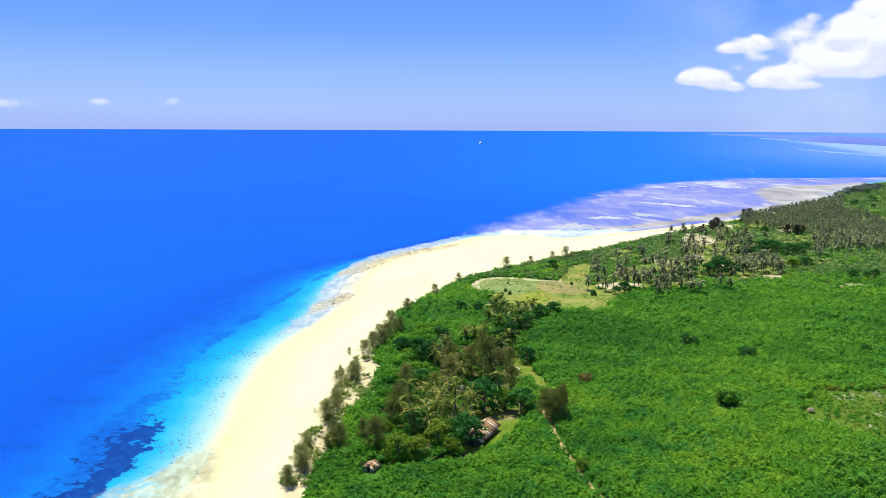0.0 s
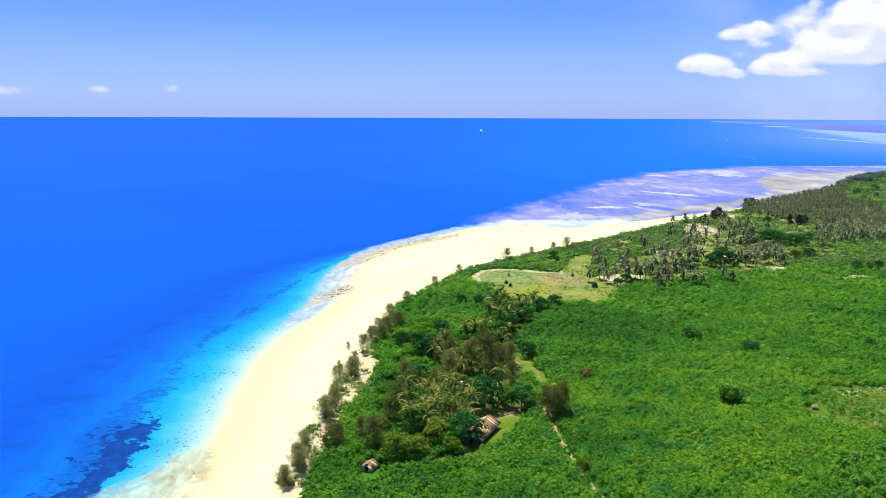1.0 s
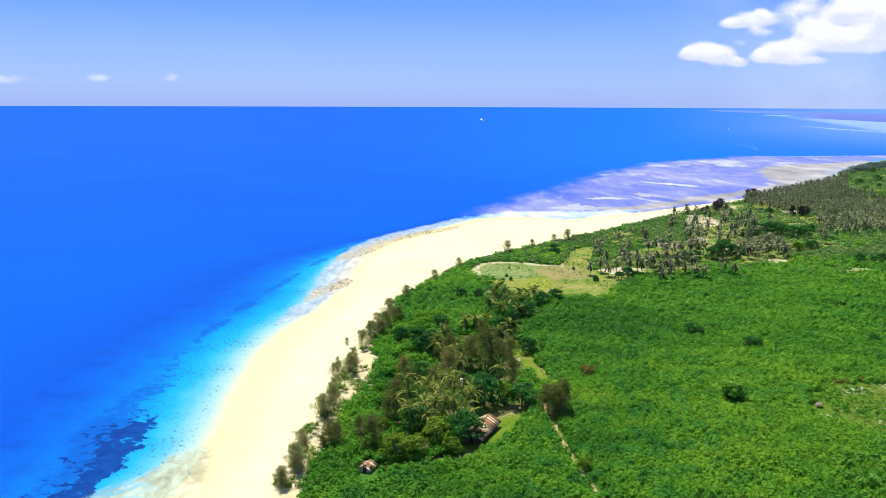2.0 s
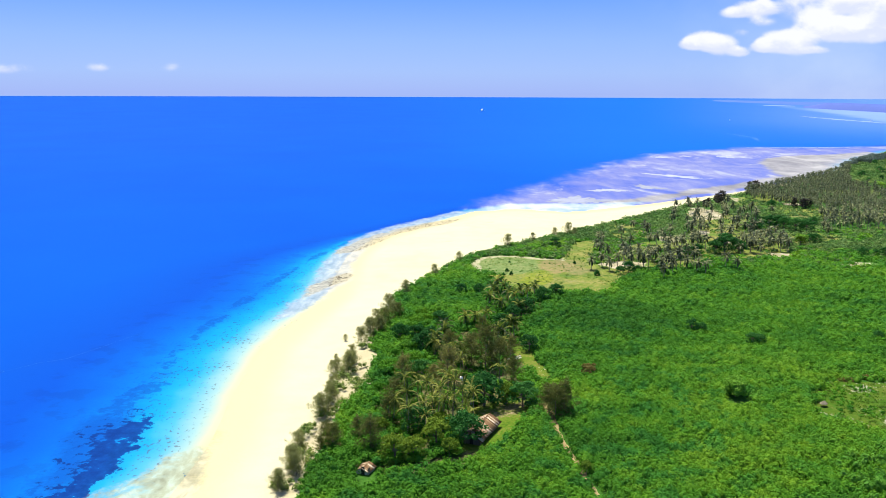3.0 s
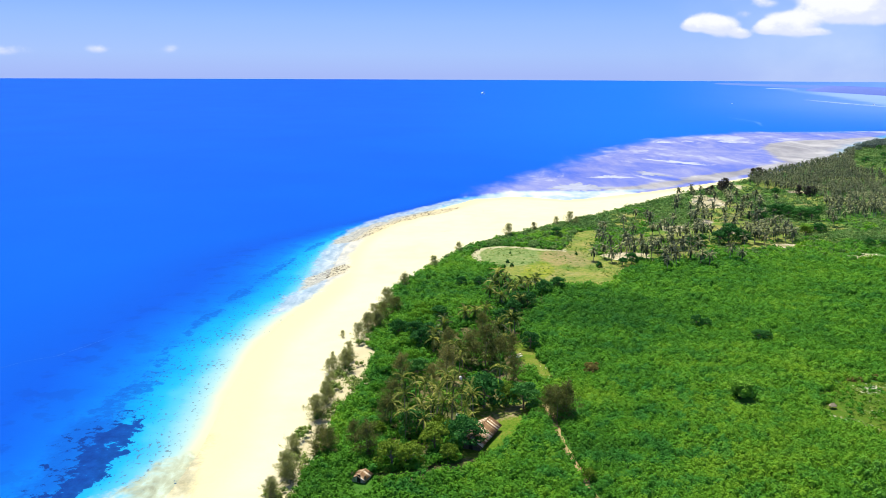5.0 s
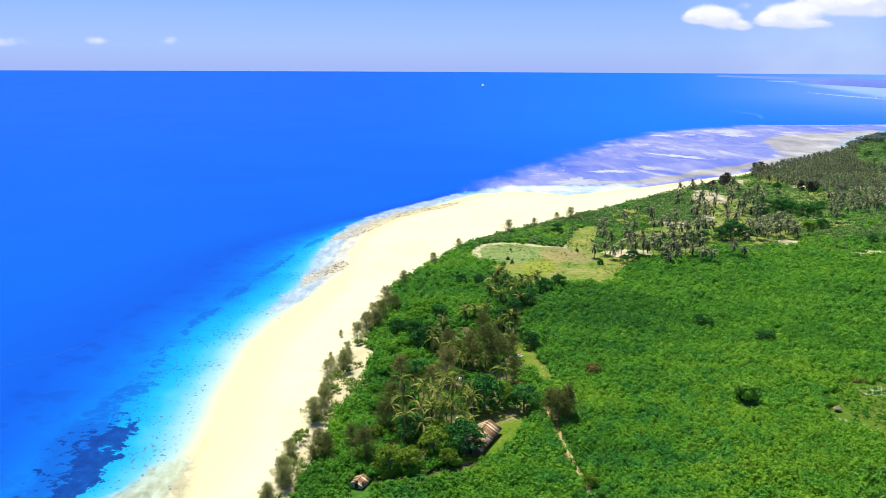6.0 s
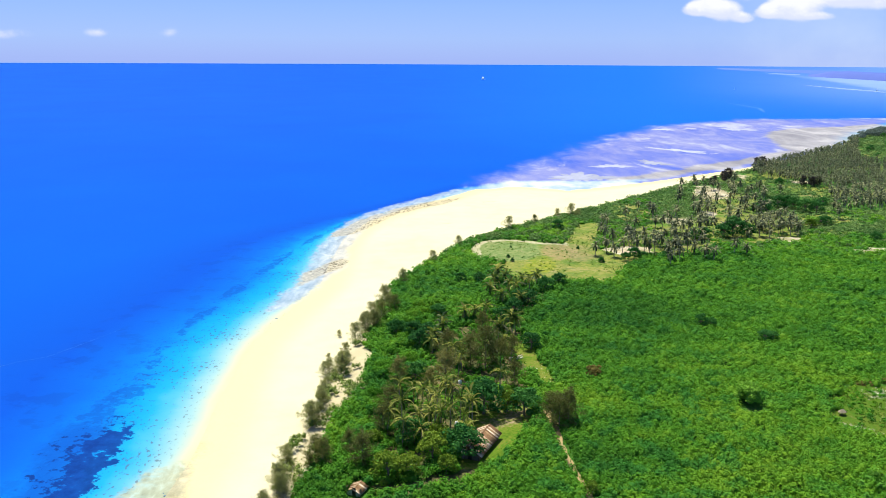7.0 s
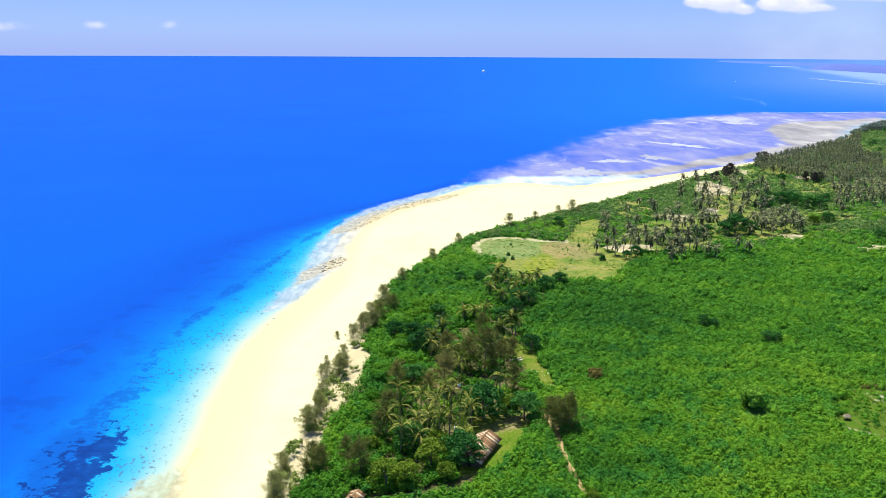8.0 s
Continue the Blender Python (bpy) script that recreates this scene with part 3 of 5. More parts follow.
GREENLINE = [(-20, -5000), (-40, 40), (-37, 174), (-35.5, 201), (-34, 221), (-31.5, 252), (-28.5, 280), (-25.5, 311), (-20, 355), (-5, 398), (16, 447),
             (41, 480), (82, 524), (133, 585), (200, 660), (274, 736), (362, 832), (465, 950), (525, 1047), (586, 1134), (702, 1276), (1110, 1630), (5200, 2560)]
REEF_EDGE = [(22, 640), (33, 676), (60, 717), (139, 898), (227, 1079), (318, 1225), (508, 1390), (653, 1400), (830, 1440), (1200, 1800)]
FLATS = REEF_EDGE + [(1100, 1640), (740, 1345), (680, 1240), (580, 1130), (500, 1000), (420, 840), (300, 700), (190, 600), (110, 560), (50, 600)]
MUD = [(424, 1068), (456, 1141), (509, 1194), (593, 1230), (700, 1300), (640, 1200), (569, 1140), (533, 1070), (455, 970), (400, 905), (376, 880)]
MUD_STRIP = [(120, 655), (176, 672), (272, 749), (364, 843), (469, 960), (430, 970), (340, 880), (250, 797), (165, 715), (130, 690)]
SHOAL = [(8, 596), (20, 636), (60, 664), (110, 668), (150, 672), (170, 688), (120, 600), (60, 580)]
SPIT = [(-67, 321), (-65.5, 347), (-62, 377), (-64, 412), (-63, 455), (-56, 500), (-38, 548), (-10, 592), (12, 628), (20, 618), (0, 582), (-24, 540), (-42, 500), (-47.9, 426), (-44.2, 394), (-50, 372), (-53.4, 347), (-59.8, 329)]
SILT = [(-80, 168), (-80, 179), (-70.5, 187), (-67, 200), (-60, 205), (-56.5, 195), (-54.5, 184), (-54.5, 168)]
WEED_BED = [(-77.7, 220), (-82, 224), (-85, 219), (-89, 214), (-90, 206), (-88.5, 199), (-86, 192), (-86, 183), (-88, 150), (-78, 150), (-78.5, 181), (-77.6, 188), (-77.7, 197), (-77.3, 203), (-78, 210)]
WEED_HAZE = [(-85.6, 223.2), (-91.7, 222.3), (-97.9, 225.3), (-98.9, 214.7), (-96.8, 203.2), (-94.1, 189.6), (-90.4, 177.6), (-81.2, 177.6), (-82.8, 199.7), (-83.3, 210.9)]
WEED_BELT = [(-93, 150), (-93, 200), (-91.6, 222), (-92.5, 240), (-90, 250), (-92.8, 276), (-91.9, 292), (-90.4, 312), (-88.5, 333), (-82, 380), (-72, 440), (-55, 500), (-30, 545)]
LEDGES = [[(-62, 354), (-60.7, 377), (-55.2, 394), (-47, 406), (-44, 400), (-46.3, 388), (-54, 377), (-59.4, 361)],
          [(-60.8, 455), (-49, 463.6), (-42, 480), (-28, 522), (-10, 545), (4, 563), (16, 589), (-2, 574), (-18, 558), (-38, 525), (-50, 499), (-59, 467)]]
MEADOW = [(15, 423), (21, 438), (36, 445), (53, 436), (66, 434), (75, 467), (82, 486), (93, 491), (90, 472), (81, 443), (79, 419), (99, 416), (94, 399), (83, 382), (76, 366), (62, 361), (51, 364), (43, 361), (32, 368), (28, 381), (31, 391), (17, 405)]
YARD = [(6, 198), (8, 226), (20, 233), (27, 231), (25, 224), (19, 208), (14.5, 200), (10, 197)]
LAWN = [(25, 283), (29, 285), (32, 276), (32, 268), (35, 258), (35, 249), (32, 243), (29, 258), (25, 268)]
CLEARING = [(105, 223.8), (111.9, 237.4), (121.3, 248), (144.5, 249.4), (178, 252), (188, 215), (150, 193), (118.7, 202.5), (116, 208), (113.9, 216.5), (110, 222)]
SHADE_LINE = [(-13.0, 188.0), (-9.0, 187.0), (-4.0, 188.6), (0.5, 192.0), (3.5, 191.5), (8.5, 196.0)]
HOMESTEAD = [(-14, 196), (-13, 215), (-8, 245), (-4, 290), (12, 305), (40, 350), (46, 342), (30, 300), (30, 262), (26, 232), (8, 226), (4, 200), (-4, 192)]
ASH = [(14, 400), (20, 436), (36, 440), (51, 434), (50, 412), (41, 400), (32, 396)]
LIME_TURF = [(36.6, 381), (43, 398), (52.4, 407), (55, 392), (49, 376), (40, 374)]
ROSE = [(51, 432), (66, 434), (69, 416), (58, 396), (53, 407), (51, 416)]
FOOTPATH = [(30.0, 230), (30.2, 227), (31, 216), (32, 202), (33.4, 189), (36.4, 175), (40, 150), (60, 90)]
GROVE_FLOOR = [(78, 424), (91, 440), (114, 481), (134, 494), (156, 490), (150, 459), (141, 431), (116, 406), (103, 410), (78, 412)]
GROVE_REAR = [(140, 438), (148, 490), (178, 577), (210, 607), (222, 579), (196, 508), (208, 483), (194, 446), (163, 436)]
BARE = [[(84.6, 228.6), (84.2, 233.5), (90.6, 234.0), (90.2, 228.6)], [(109.2, 224.6), (110.5, 228.5), (113.5, 228.2), (113.2, 224.0)], [(0, 216), (1, 225), (5, 228), (7, 220), (4, 214)], [(3, 243), (4, 250), (8, 250), (8, 244)], [(-15, 200.5), (-12.5, 205.5), (-9.5, 209.5), (-9.5, 206), (-12.5, 200.5)], [(4.6, 196.8), (5, 201), (7.2, 201), (7.4, 197)], [(8, 219), (11, 229), (20, 233), (27, 231.5), (23, 221), (16, 217)], [(1, 244), (5, 252), (9, 249), (6, 243)], [(212, 428), (227, 430), (229, 417), (209, 416)],
        [(80, 429), (110, 427), (106, 412), (79, 416)], [(197, 640), (209, 643), (213, 616), (200, 577), (178, 572), (186, 610)], [(252, 708), (261, 708), (248, 672), (238, 666)], [(133, 510), (151, 504), (144, 484), (130, 487)],
        [(164, 529), (174, 529), (167, 507), (159, 510)], [(280, 672), (296, 666), (288, 644), (272, 646)], [(186, 455), (201, 452), (197, 440), (182, 443)], [(164, 492), (176, 494), (174, 484), (163, 484)], [(138, 238), (146, 250), (160, 250), (158, 240)]]
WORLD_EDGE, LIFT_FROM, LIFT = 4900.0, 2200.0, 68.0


def dune_strip(x, y):
    """Metres of open dune sand between the first trees and the closed scrub."""
    wide = np.interp(y, (150, 196, 212, 225, 238, 246, 255, 273, 283, 300, 340, 350), (5.6, 6.0, 6.0, 6.6, 10.4, 9.4, 9.2, 7.6, 3.4, 2.8, 1.6, -1.0))
    return wide + 2.4 * (value_noise(x, y, 5, 9) - 0.5) * (np.asarray(y) < 345)


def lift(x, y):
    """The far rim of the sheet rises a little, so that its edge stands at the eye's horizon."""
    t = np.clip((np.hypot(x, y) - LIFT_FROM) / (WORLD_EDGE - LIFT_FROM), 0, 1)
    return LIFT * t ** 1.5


def land_height(x, y):
    x, y = np.asarray(x, float), np.asarray(y, float)
    sw, sg = side(WATERLINE, x, y), side(GREENLINE, x, y)
    z = np.where(sw < 0, np.maximum(sw * 0.06, -3.0), 0.9 * sw / (sw + np.maximum(-sg, 0) + 1.0))
    z = z + 0.5 * smooth(sg, -3, 12) * (0.5 + value_noise(x, y, 12, 3)) + 0.25 * smooth(sg, 0, 20) * value_noise(x, y, 40, 4)
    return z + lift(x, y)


def ground_z(x, y):
    return float(land_height(np.array([x]), np.array([y]))[0])


def axis(lo, hi, fine_lo, fine_hi, step, grow):
    a = list(np.arange(fine_lo, fine_hi + step, step))
    s = step
    while a[-1] < hi:
        s *= grow
        a.append(a[-1] + s)
    s = step
    while a[0] > lo:
        s *= grow
        a.insert(0, a[0] - s)
    a[0], a[-1] = lo, hi
    return np.array(a)


def sheet_grid():
    xs = axis(-WORLD_EDGE, WORLD_EDGE, -110, 130, 2.2, 1.045)
    ys = axis(-WORLD_EDGE, WORLD_EDGE, 160, 480, 2.4, 1.045)
    gx, gy = np.meshgrid(xs, ys)
    q, r = np.maximum(abs(gx), abs(gy)), np.hypot(gx, gy) + 1e-6
    k = 1 + smooth(q, 1500, 3500) * (q / r - 1)
    gx, gy = gx * k, gy * k
    nx, ny = len(xs), len(ys)
    i = np.arange(nx * ny).reshape(ny, nx)
    faces = np.stack([i[:-1, :-1], i[:-1, 1:], i[1:, 1:], i[1:, :-1]], -1).reshape(-1, 4)
    return gx.ravel(), gy.ravel(), faces


GX, GY, GF = sheet_grid()
SW, SG = side(WATERLINE, GX, GY), side(GREENLINE, GX, GY)


def trim_sheet(keep):
    """Only the faces with a kept corner, and a map for their corners."""
    faces = GF[keep[GF].any(1)]
    used = np.unique(faces)
    back = np.zeros(len(GX), int)
    back[used] = np.arange(len(used))
    return used, back[faces]


def build_sheets():
    soil = (0.47 + 0.23 * smooth(GY, 290, 330)) * np.maximum.reduce([smooth(signed(p, GX, GY) + 7 * (value_noise(GX, GY, 6, 33) - 0.5) * (GY > 300), -4, 3) for p in BARE])
    rim = signed(MEADOW, GX, GY)
    straw = smooth(rim, -2.5, 0.5) * smooth(rim, 4.5 + 3.5 * (GX < 22), 1.5) * ((GX < 68) & (GY > 402))
    fringe = np.maximum(dune_strip(GX, GY), 0)
    lawn = np.maximum(smooth(signed(YARD, GX, GY), -1.5, 1.5), smooth(signed(LAWN, GX, GY), -1.0, 1.0))
    meadow = np.maximum(0.78 * smooth(np.maximum(signed(GROVE_FLOOR, GX, GY), signed(GROVE_REAR, GX, GY)), -4, 4), smooth(signed(MEADOW, GX, GY), -4, 2))
    meadow = np.maximum(meadow, 0.62 * smooth(SG, 2, 10) * smooth(GY, 400, 480) * smooth(value_noise(GX, GY, 30, 5), 0.45, 0.75))
    wet = smooth(SW, 9, 0) * (0.40 + 0.22 * (GY < 215))
    ledge = np.maximum.reduce([smooth(signed(p, GX, GY), -4.5, 1.5) for p in LEDGES])
    keep = SW > -40
    used, faces = trim_sheet(keep)
    me = make_mesh("ground", np.stack([GX, GY, land_height(GX, GY)], 1)[used], faces, GROUND,
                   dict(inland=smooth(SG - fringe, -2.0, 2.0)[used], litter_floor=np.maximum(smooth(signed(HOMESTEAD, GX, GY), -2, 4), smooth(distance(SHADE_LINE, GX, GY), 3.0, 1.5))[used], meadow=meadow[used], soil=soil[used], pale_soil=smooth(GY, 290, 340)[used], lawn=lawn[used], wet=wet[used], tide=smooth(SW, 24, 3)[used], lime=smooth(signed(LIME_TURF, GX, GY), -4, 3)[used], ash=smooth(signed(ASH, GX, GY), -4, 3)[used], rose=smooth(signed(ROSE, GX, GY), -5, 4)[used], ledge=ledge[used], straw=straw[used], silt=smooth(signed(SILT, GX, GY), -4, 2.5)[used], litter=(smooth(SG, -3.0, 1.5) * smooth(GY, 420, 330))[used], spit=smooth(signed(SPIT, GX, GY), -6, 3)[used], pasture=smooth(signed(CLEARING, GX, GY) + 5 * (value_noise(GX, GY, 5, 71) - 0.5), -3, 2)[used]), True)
    tagged(new("ground", me), "low coastal ground of pale sand, scrub and dry grass", "ground", kind="structure")
    wide = 53 - 38 * smooth(GY, 390, 560) + 30 * smooth(GY, 650, 1200)
    depth = np.clip(np.maximum(-SW, 0) / wide, 0, 3)
    fl = signed(FLATS, GX, GY)
    flats = smooth(fl, -45, 60)
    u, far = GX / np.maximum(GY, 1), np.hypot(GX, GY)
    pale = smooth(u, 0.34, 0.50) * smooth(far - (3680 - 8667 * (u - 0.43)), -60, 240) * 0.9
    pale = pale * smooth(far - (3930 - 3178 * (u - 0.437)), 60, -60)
    # Broad fade to the right: haze painted over the far water.
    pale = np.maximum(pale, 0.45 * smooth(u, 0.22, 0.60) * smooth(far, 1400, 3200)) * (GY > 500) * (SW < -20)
    bed = signed(WEED_BED, GX, GY)
    keep = SW < 8
    used, faces = trim_sheet(keep)
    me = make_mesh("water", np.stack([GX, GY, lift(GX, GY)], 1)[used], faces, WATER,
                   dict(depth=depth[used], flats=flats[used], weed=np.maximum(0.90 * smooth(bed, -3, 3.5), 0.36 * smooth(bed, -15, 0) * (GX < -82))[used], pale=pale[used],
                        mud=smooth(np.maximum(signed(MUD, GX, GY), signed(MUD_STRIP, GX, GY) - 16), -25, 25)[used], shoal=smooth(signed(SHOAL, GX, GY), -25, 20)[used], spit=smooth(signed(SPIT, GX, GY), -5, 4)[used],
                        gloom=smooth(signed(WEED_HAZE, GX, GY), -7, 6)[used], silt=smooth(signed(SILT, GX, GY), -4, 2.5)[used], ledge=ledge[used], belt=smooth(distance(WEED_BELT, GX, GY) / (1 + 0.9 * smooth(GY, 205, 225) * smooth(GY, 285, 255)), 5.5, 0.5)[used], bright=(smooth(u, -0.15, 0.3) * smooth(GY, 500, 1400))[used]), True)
    tagged(new("water", me), "clear blue tropical sea with turquoise shallows", "sea", kind="structure")


build_sheets()


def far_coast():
    """Low coasts on the far side of the bay, haze in their colours: a wooded headland, a strip of sand before it and a
    fainter shore behind.
    """
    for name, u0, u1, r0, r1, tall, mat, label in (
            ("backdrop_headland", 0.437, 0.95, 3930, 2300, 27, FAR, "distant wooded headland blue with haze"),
            ("backdrop_shore", 0.30, 0.95, 4640, 2620, 15, FAINT, "low shore on the horizon, faint with haze"),
            ("backdrop_sand", 0.385, 0.44, 4080, 4010, 2.5, FARSAND, "distant strip of sand below a headland, blue with haze")):
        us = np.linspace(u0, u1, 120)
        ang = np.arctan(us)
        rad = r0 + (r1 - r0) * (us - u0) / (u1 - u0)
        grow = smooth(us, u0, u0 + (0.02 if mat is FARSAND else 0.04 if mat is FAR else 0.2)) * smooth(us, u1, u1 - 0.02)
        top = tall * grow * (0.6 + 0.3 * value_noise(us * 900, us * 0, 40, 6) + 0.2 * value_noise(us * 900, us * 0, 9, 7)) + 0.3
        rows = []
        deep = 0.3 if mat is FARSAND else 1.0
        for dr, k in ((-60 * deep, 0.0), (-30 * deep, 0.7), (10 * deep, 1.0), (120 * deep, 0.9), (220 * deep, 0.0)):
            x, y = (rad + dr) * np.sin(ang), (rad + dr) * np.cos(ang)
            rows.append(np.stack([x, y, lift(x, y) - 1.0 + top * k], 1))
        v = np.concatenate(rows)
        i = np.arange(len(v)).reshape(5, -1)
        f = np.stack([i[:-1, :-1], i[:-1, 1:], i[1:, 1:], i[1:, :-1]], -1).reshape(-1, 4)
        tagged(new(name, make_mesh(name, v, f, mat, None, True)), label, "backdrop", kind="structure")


def ribbon(name, label, line, half, mat, up=0.06, seed=1):
    """A thin uneven band of foam lying on the water."""
    r = np.random.RandomState(seed)
    line = np.array(line, float)
    cum = np.concatenate([[0], np.cumsum(np.linalg.norm(np.diff(line, axis=0), axis=1))])
    t = np.linspace(0, cum[-1], 90)
    c = np.stack([np.interp(t, cum, line[:, 0]), np.interp(t, cum, line[:, 1])], 1)
    d = np.gradient(c, axis=0)
    across = np.stack([d[:, 1], -d[:, 0]], 1) / np.linalg.norm(d, axis=1)[:, None]
    w = half * np.sin(np.linspace(0.05, math.pi - 0.05, 90)) ** 0.5 * r.uniform(0.3, 1.2, 90)
    sway = r.normal(0, half * 0.2, 90)
    rows = [c + across * (sway + w * k)[:, None] for k in (-1, 0, 1)]
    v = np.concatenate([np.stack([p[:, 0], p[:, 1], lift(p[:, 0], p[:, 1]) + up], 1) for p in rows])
    i = np.arange(len(v)).reshape(3, -1)
    f = np.stack([i[:-1, :-1], i[:-1, 1:], i[1:, 1:], i[1:, :-1]], -1).reshape(-1, 4)
    tagged(new(name, make_mesh(name, v, f, mat)), label, "foam", kind="structure")


ribbon("surf", "thin white surf along the edge of the reef flat", REEF_EDGE[6:9], 6, SURF, 0.08, 2)
ribbon("surf", "distant line of white surf over a far reef", [(1266, 2878), (1286, 2692), (1300, 2572), (1317, 2458), (1327, 2367)], 20, FAR_SURF, 0.4, 5)
ribbon("foam_streak", "pale foam streak drifting on the open water", [(664, 1916), (660, 1800), (655, 1707), (613, 1574)], 6, STREAK, 0.06, 3)
ribbon("foam_streak", "pale foam streak drifting on the open water", [(-152, 246), (-141.6, 259.3), (-134.8, 267.4), (-127.5, 272), (-122.4, 282), (-114, 300)], 0.11, STREAK, 0.05, 4)


def sand_bar(x, y, long, wide, turn, seed):
    """A low bar of white sand drying on the reef flat, frayed at its rim."""
    r = np.random.RandomState(seed)
    k = 72
    q = np.arange(k) * 2 * math.pi / k
    fray = 1 + 0.22 * np.sin(3 * q + r.uniform(0, 6)) + 0.16 * np.sin(7 * q + r.uniform(0, 6)) + 0.14 * np.sin(11 * q + r.uniform(0, 6)) + r.uniform(-0.28, 0.28, k)
    a = radians(turn)
    rings = []
    for share, up in ((1.0, 0.02), (0.8, 0.08), (0.5, 0.16), (0.15, 0.2)):
        u, w = np.cos(q) * long * fray * share, np.sin(q) * wide * fray * share
        rings.append(np.stack([x + u * math.cos(a) - w * math.sin(a), y + u * math.sin(a) + w * math.cos(a), np.full(k, up)], 1))
    v = np.concatenate(rings + [np.array([[x, y, 0.22]])])
    f = [(i * k + m, i * k + (m + 1) % k, (i + 1) * k + (m + 1) % k, (i + 1) * k + m) for i in range(3) for m in range(k)]
    cap = [(3 * k + m, 3 * k + (m + 1) % k, 4 * k, 4 * k) for m in range(k)]
    bm = bmesh.new()
    vs = [bm.verts.new(p) for p in v]
    for c in f + cap:
        bm.faces.new([vs[m] for m in dict.fromkeys(c)])
    me = from_bm("sand_bar", bm, BAR)
    tagged(new("sand_bar", me), "low white sand bar drying on the reef flat", "sand bar", kind="structure")


for k, (bx, by, bl, bw, bt) in enumerate(((112, 694, 16, 22, -25), (132, 690, 12, 12, 10), (157, 764, 18, 10, 5), (202, 792, 9, 20, 25), (258, 900, 9, 36, 42), (428, 1240, 22, 22, 30), (452, 1262, 12, 20, 20), (416, 1182, 14, 18, 15), (314, 1173, 15, 14, 0))):
    sand_bar(bx, by, bl, bw, bt, 300 + k)


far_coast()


def footpath():
    """Trodden sandy path, a little uneven in width."""
    r = np.random.RandomState(3)
    line = np.array(FOOTPATH, float)
    cum = np.concatenate([[0], np.cumsum(np.linalg.norm(np.diff(line, axis=0), axis=1))])
    t = np.arange(0, cum[-1], 0.7)
    c = np.stack([np.interp(t, cum, line[:, 0]) + 0.5 * np.sin(t * 0.21), np.interp(t, cum, line[:, 1])], 1)
    d = np.gradient(c, axis=0)
    side_way = np.stack([d[:, 1], -d[:, 0]], 1) / np.linalg.norm(d, axis=1)[:, None]
    half = (0.66 + 0.14 * np.sin(t * 0.9) + 0.4 * smooth(c[:, 1], 196, 206) + r.uniform(-0.1, 0.1, len(t)))[:, None]
    rows = [c + side_way * half * k for k in (-1, -0.4, 0.4, 1)]
    v = np.concatenate([np.stack([p[:, 0], p[:, 1], land_height(p[:, 0], p[:, 1]) + h], 1) for p, h in zip(rows, (0.03, 0.05, 0.05, 0.03))])
    i = np.arange(len(v)).reshape(4, -1)
    f = np.stack([i[:-1, :-1], i[:-1, 1:], i[1:, 1:], i[1:, :-1]], -1).reshape(-1, 4)
    tagged(new("footpath", make_mesh("footpath", v, f, SANDY, None, True)), "narrow trodden path of bare sandy soil", "path", kind="structure")


footpath()


# ---------------------------------------------------------------- trees
def lobe_leaves(rng, centre, rad, count, size, flat=0.8):
    d = rng.normal(0, 1, (count, 3))
    d[:, 2] = np.abs(d[:, 2]) * 1.1 - 0.35
    d /= np.linalg.norm(d, axis=1)[:, None]
    at = centre + d * rad * rng.uniform(0.75, 1.05, (count, 1)) * (1, 1, flat)
    return leaf_quads(rng, at, d, size, 0.7, 0.42)


def branch(rng, a, b, r0, r1, sag=0.1, steps=4):
    a, b = np.array(a, float), np.array(b, float)
    pts = [a + (b - a) * t + np.array([0, 0, sag * math.sin(t * math.pi)]) + rng.normal(0, 0.04, 3) * (0 < t < 1) for t in np.linspace(0, 1, steps)]
    return tube(pts, np.linspace(r0, r1, steps), 6)


def broadleaf(seed, mat, label, tall=6.0, wide=3.4, lobes=25, tone=0.0, dome=0.30, dense=1.0):
    rng = np.random.RandomState(seed)
    root = tagged(new("tree"), label, "tree", group="broadleaf trees")
    fork = np.array([rng.normal(0, 0.2), rng.normal(0, 0.2), tall * 0.38])
    tubes = [branch(rng, (0, 0, -0.5), fork, 0.30, 0.2, 0.0, 5)]
    quads = []
    for k in range(lobes):
        low = k >= 17
        q = k * 2.4 + rng.uniform(-0.3, 0.3)
        rr = wide * (0.8 if low else math.sqrt((k + 0.5) / 17) * 0.78)
        c = np.array([rr * math.cos(q), rr * math.sin(q), tall * (0.34 if low else 0.80 - dome * (rr / wide) ** 2) + rng.normal(0, 0.42)])
        rad = wide * rng.uniform(0.20, 0.44)
        quads.append(lobe_leaves(rng, c, rad, int((75 if low else 105) * dense), 0.5))
        if k % 2 == 0:
            tubes.append(branch(rng, fork, c, 0.13, 0.03, 0.3))
    v, f = join(tubes)
    part("trunk", make_mesh("trunk", v, f, BARK, None, True), root)
    v, f = quads_to(np.concatenate(quads))
    part("crown", make_mesh("crown", v, f, mat, dict(tone=np.full(len(v), tone))), root)
    return root


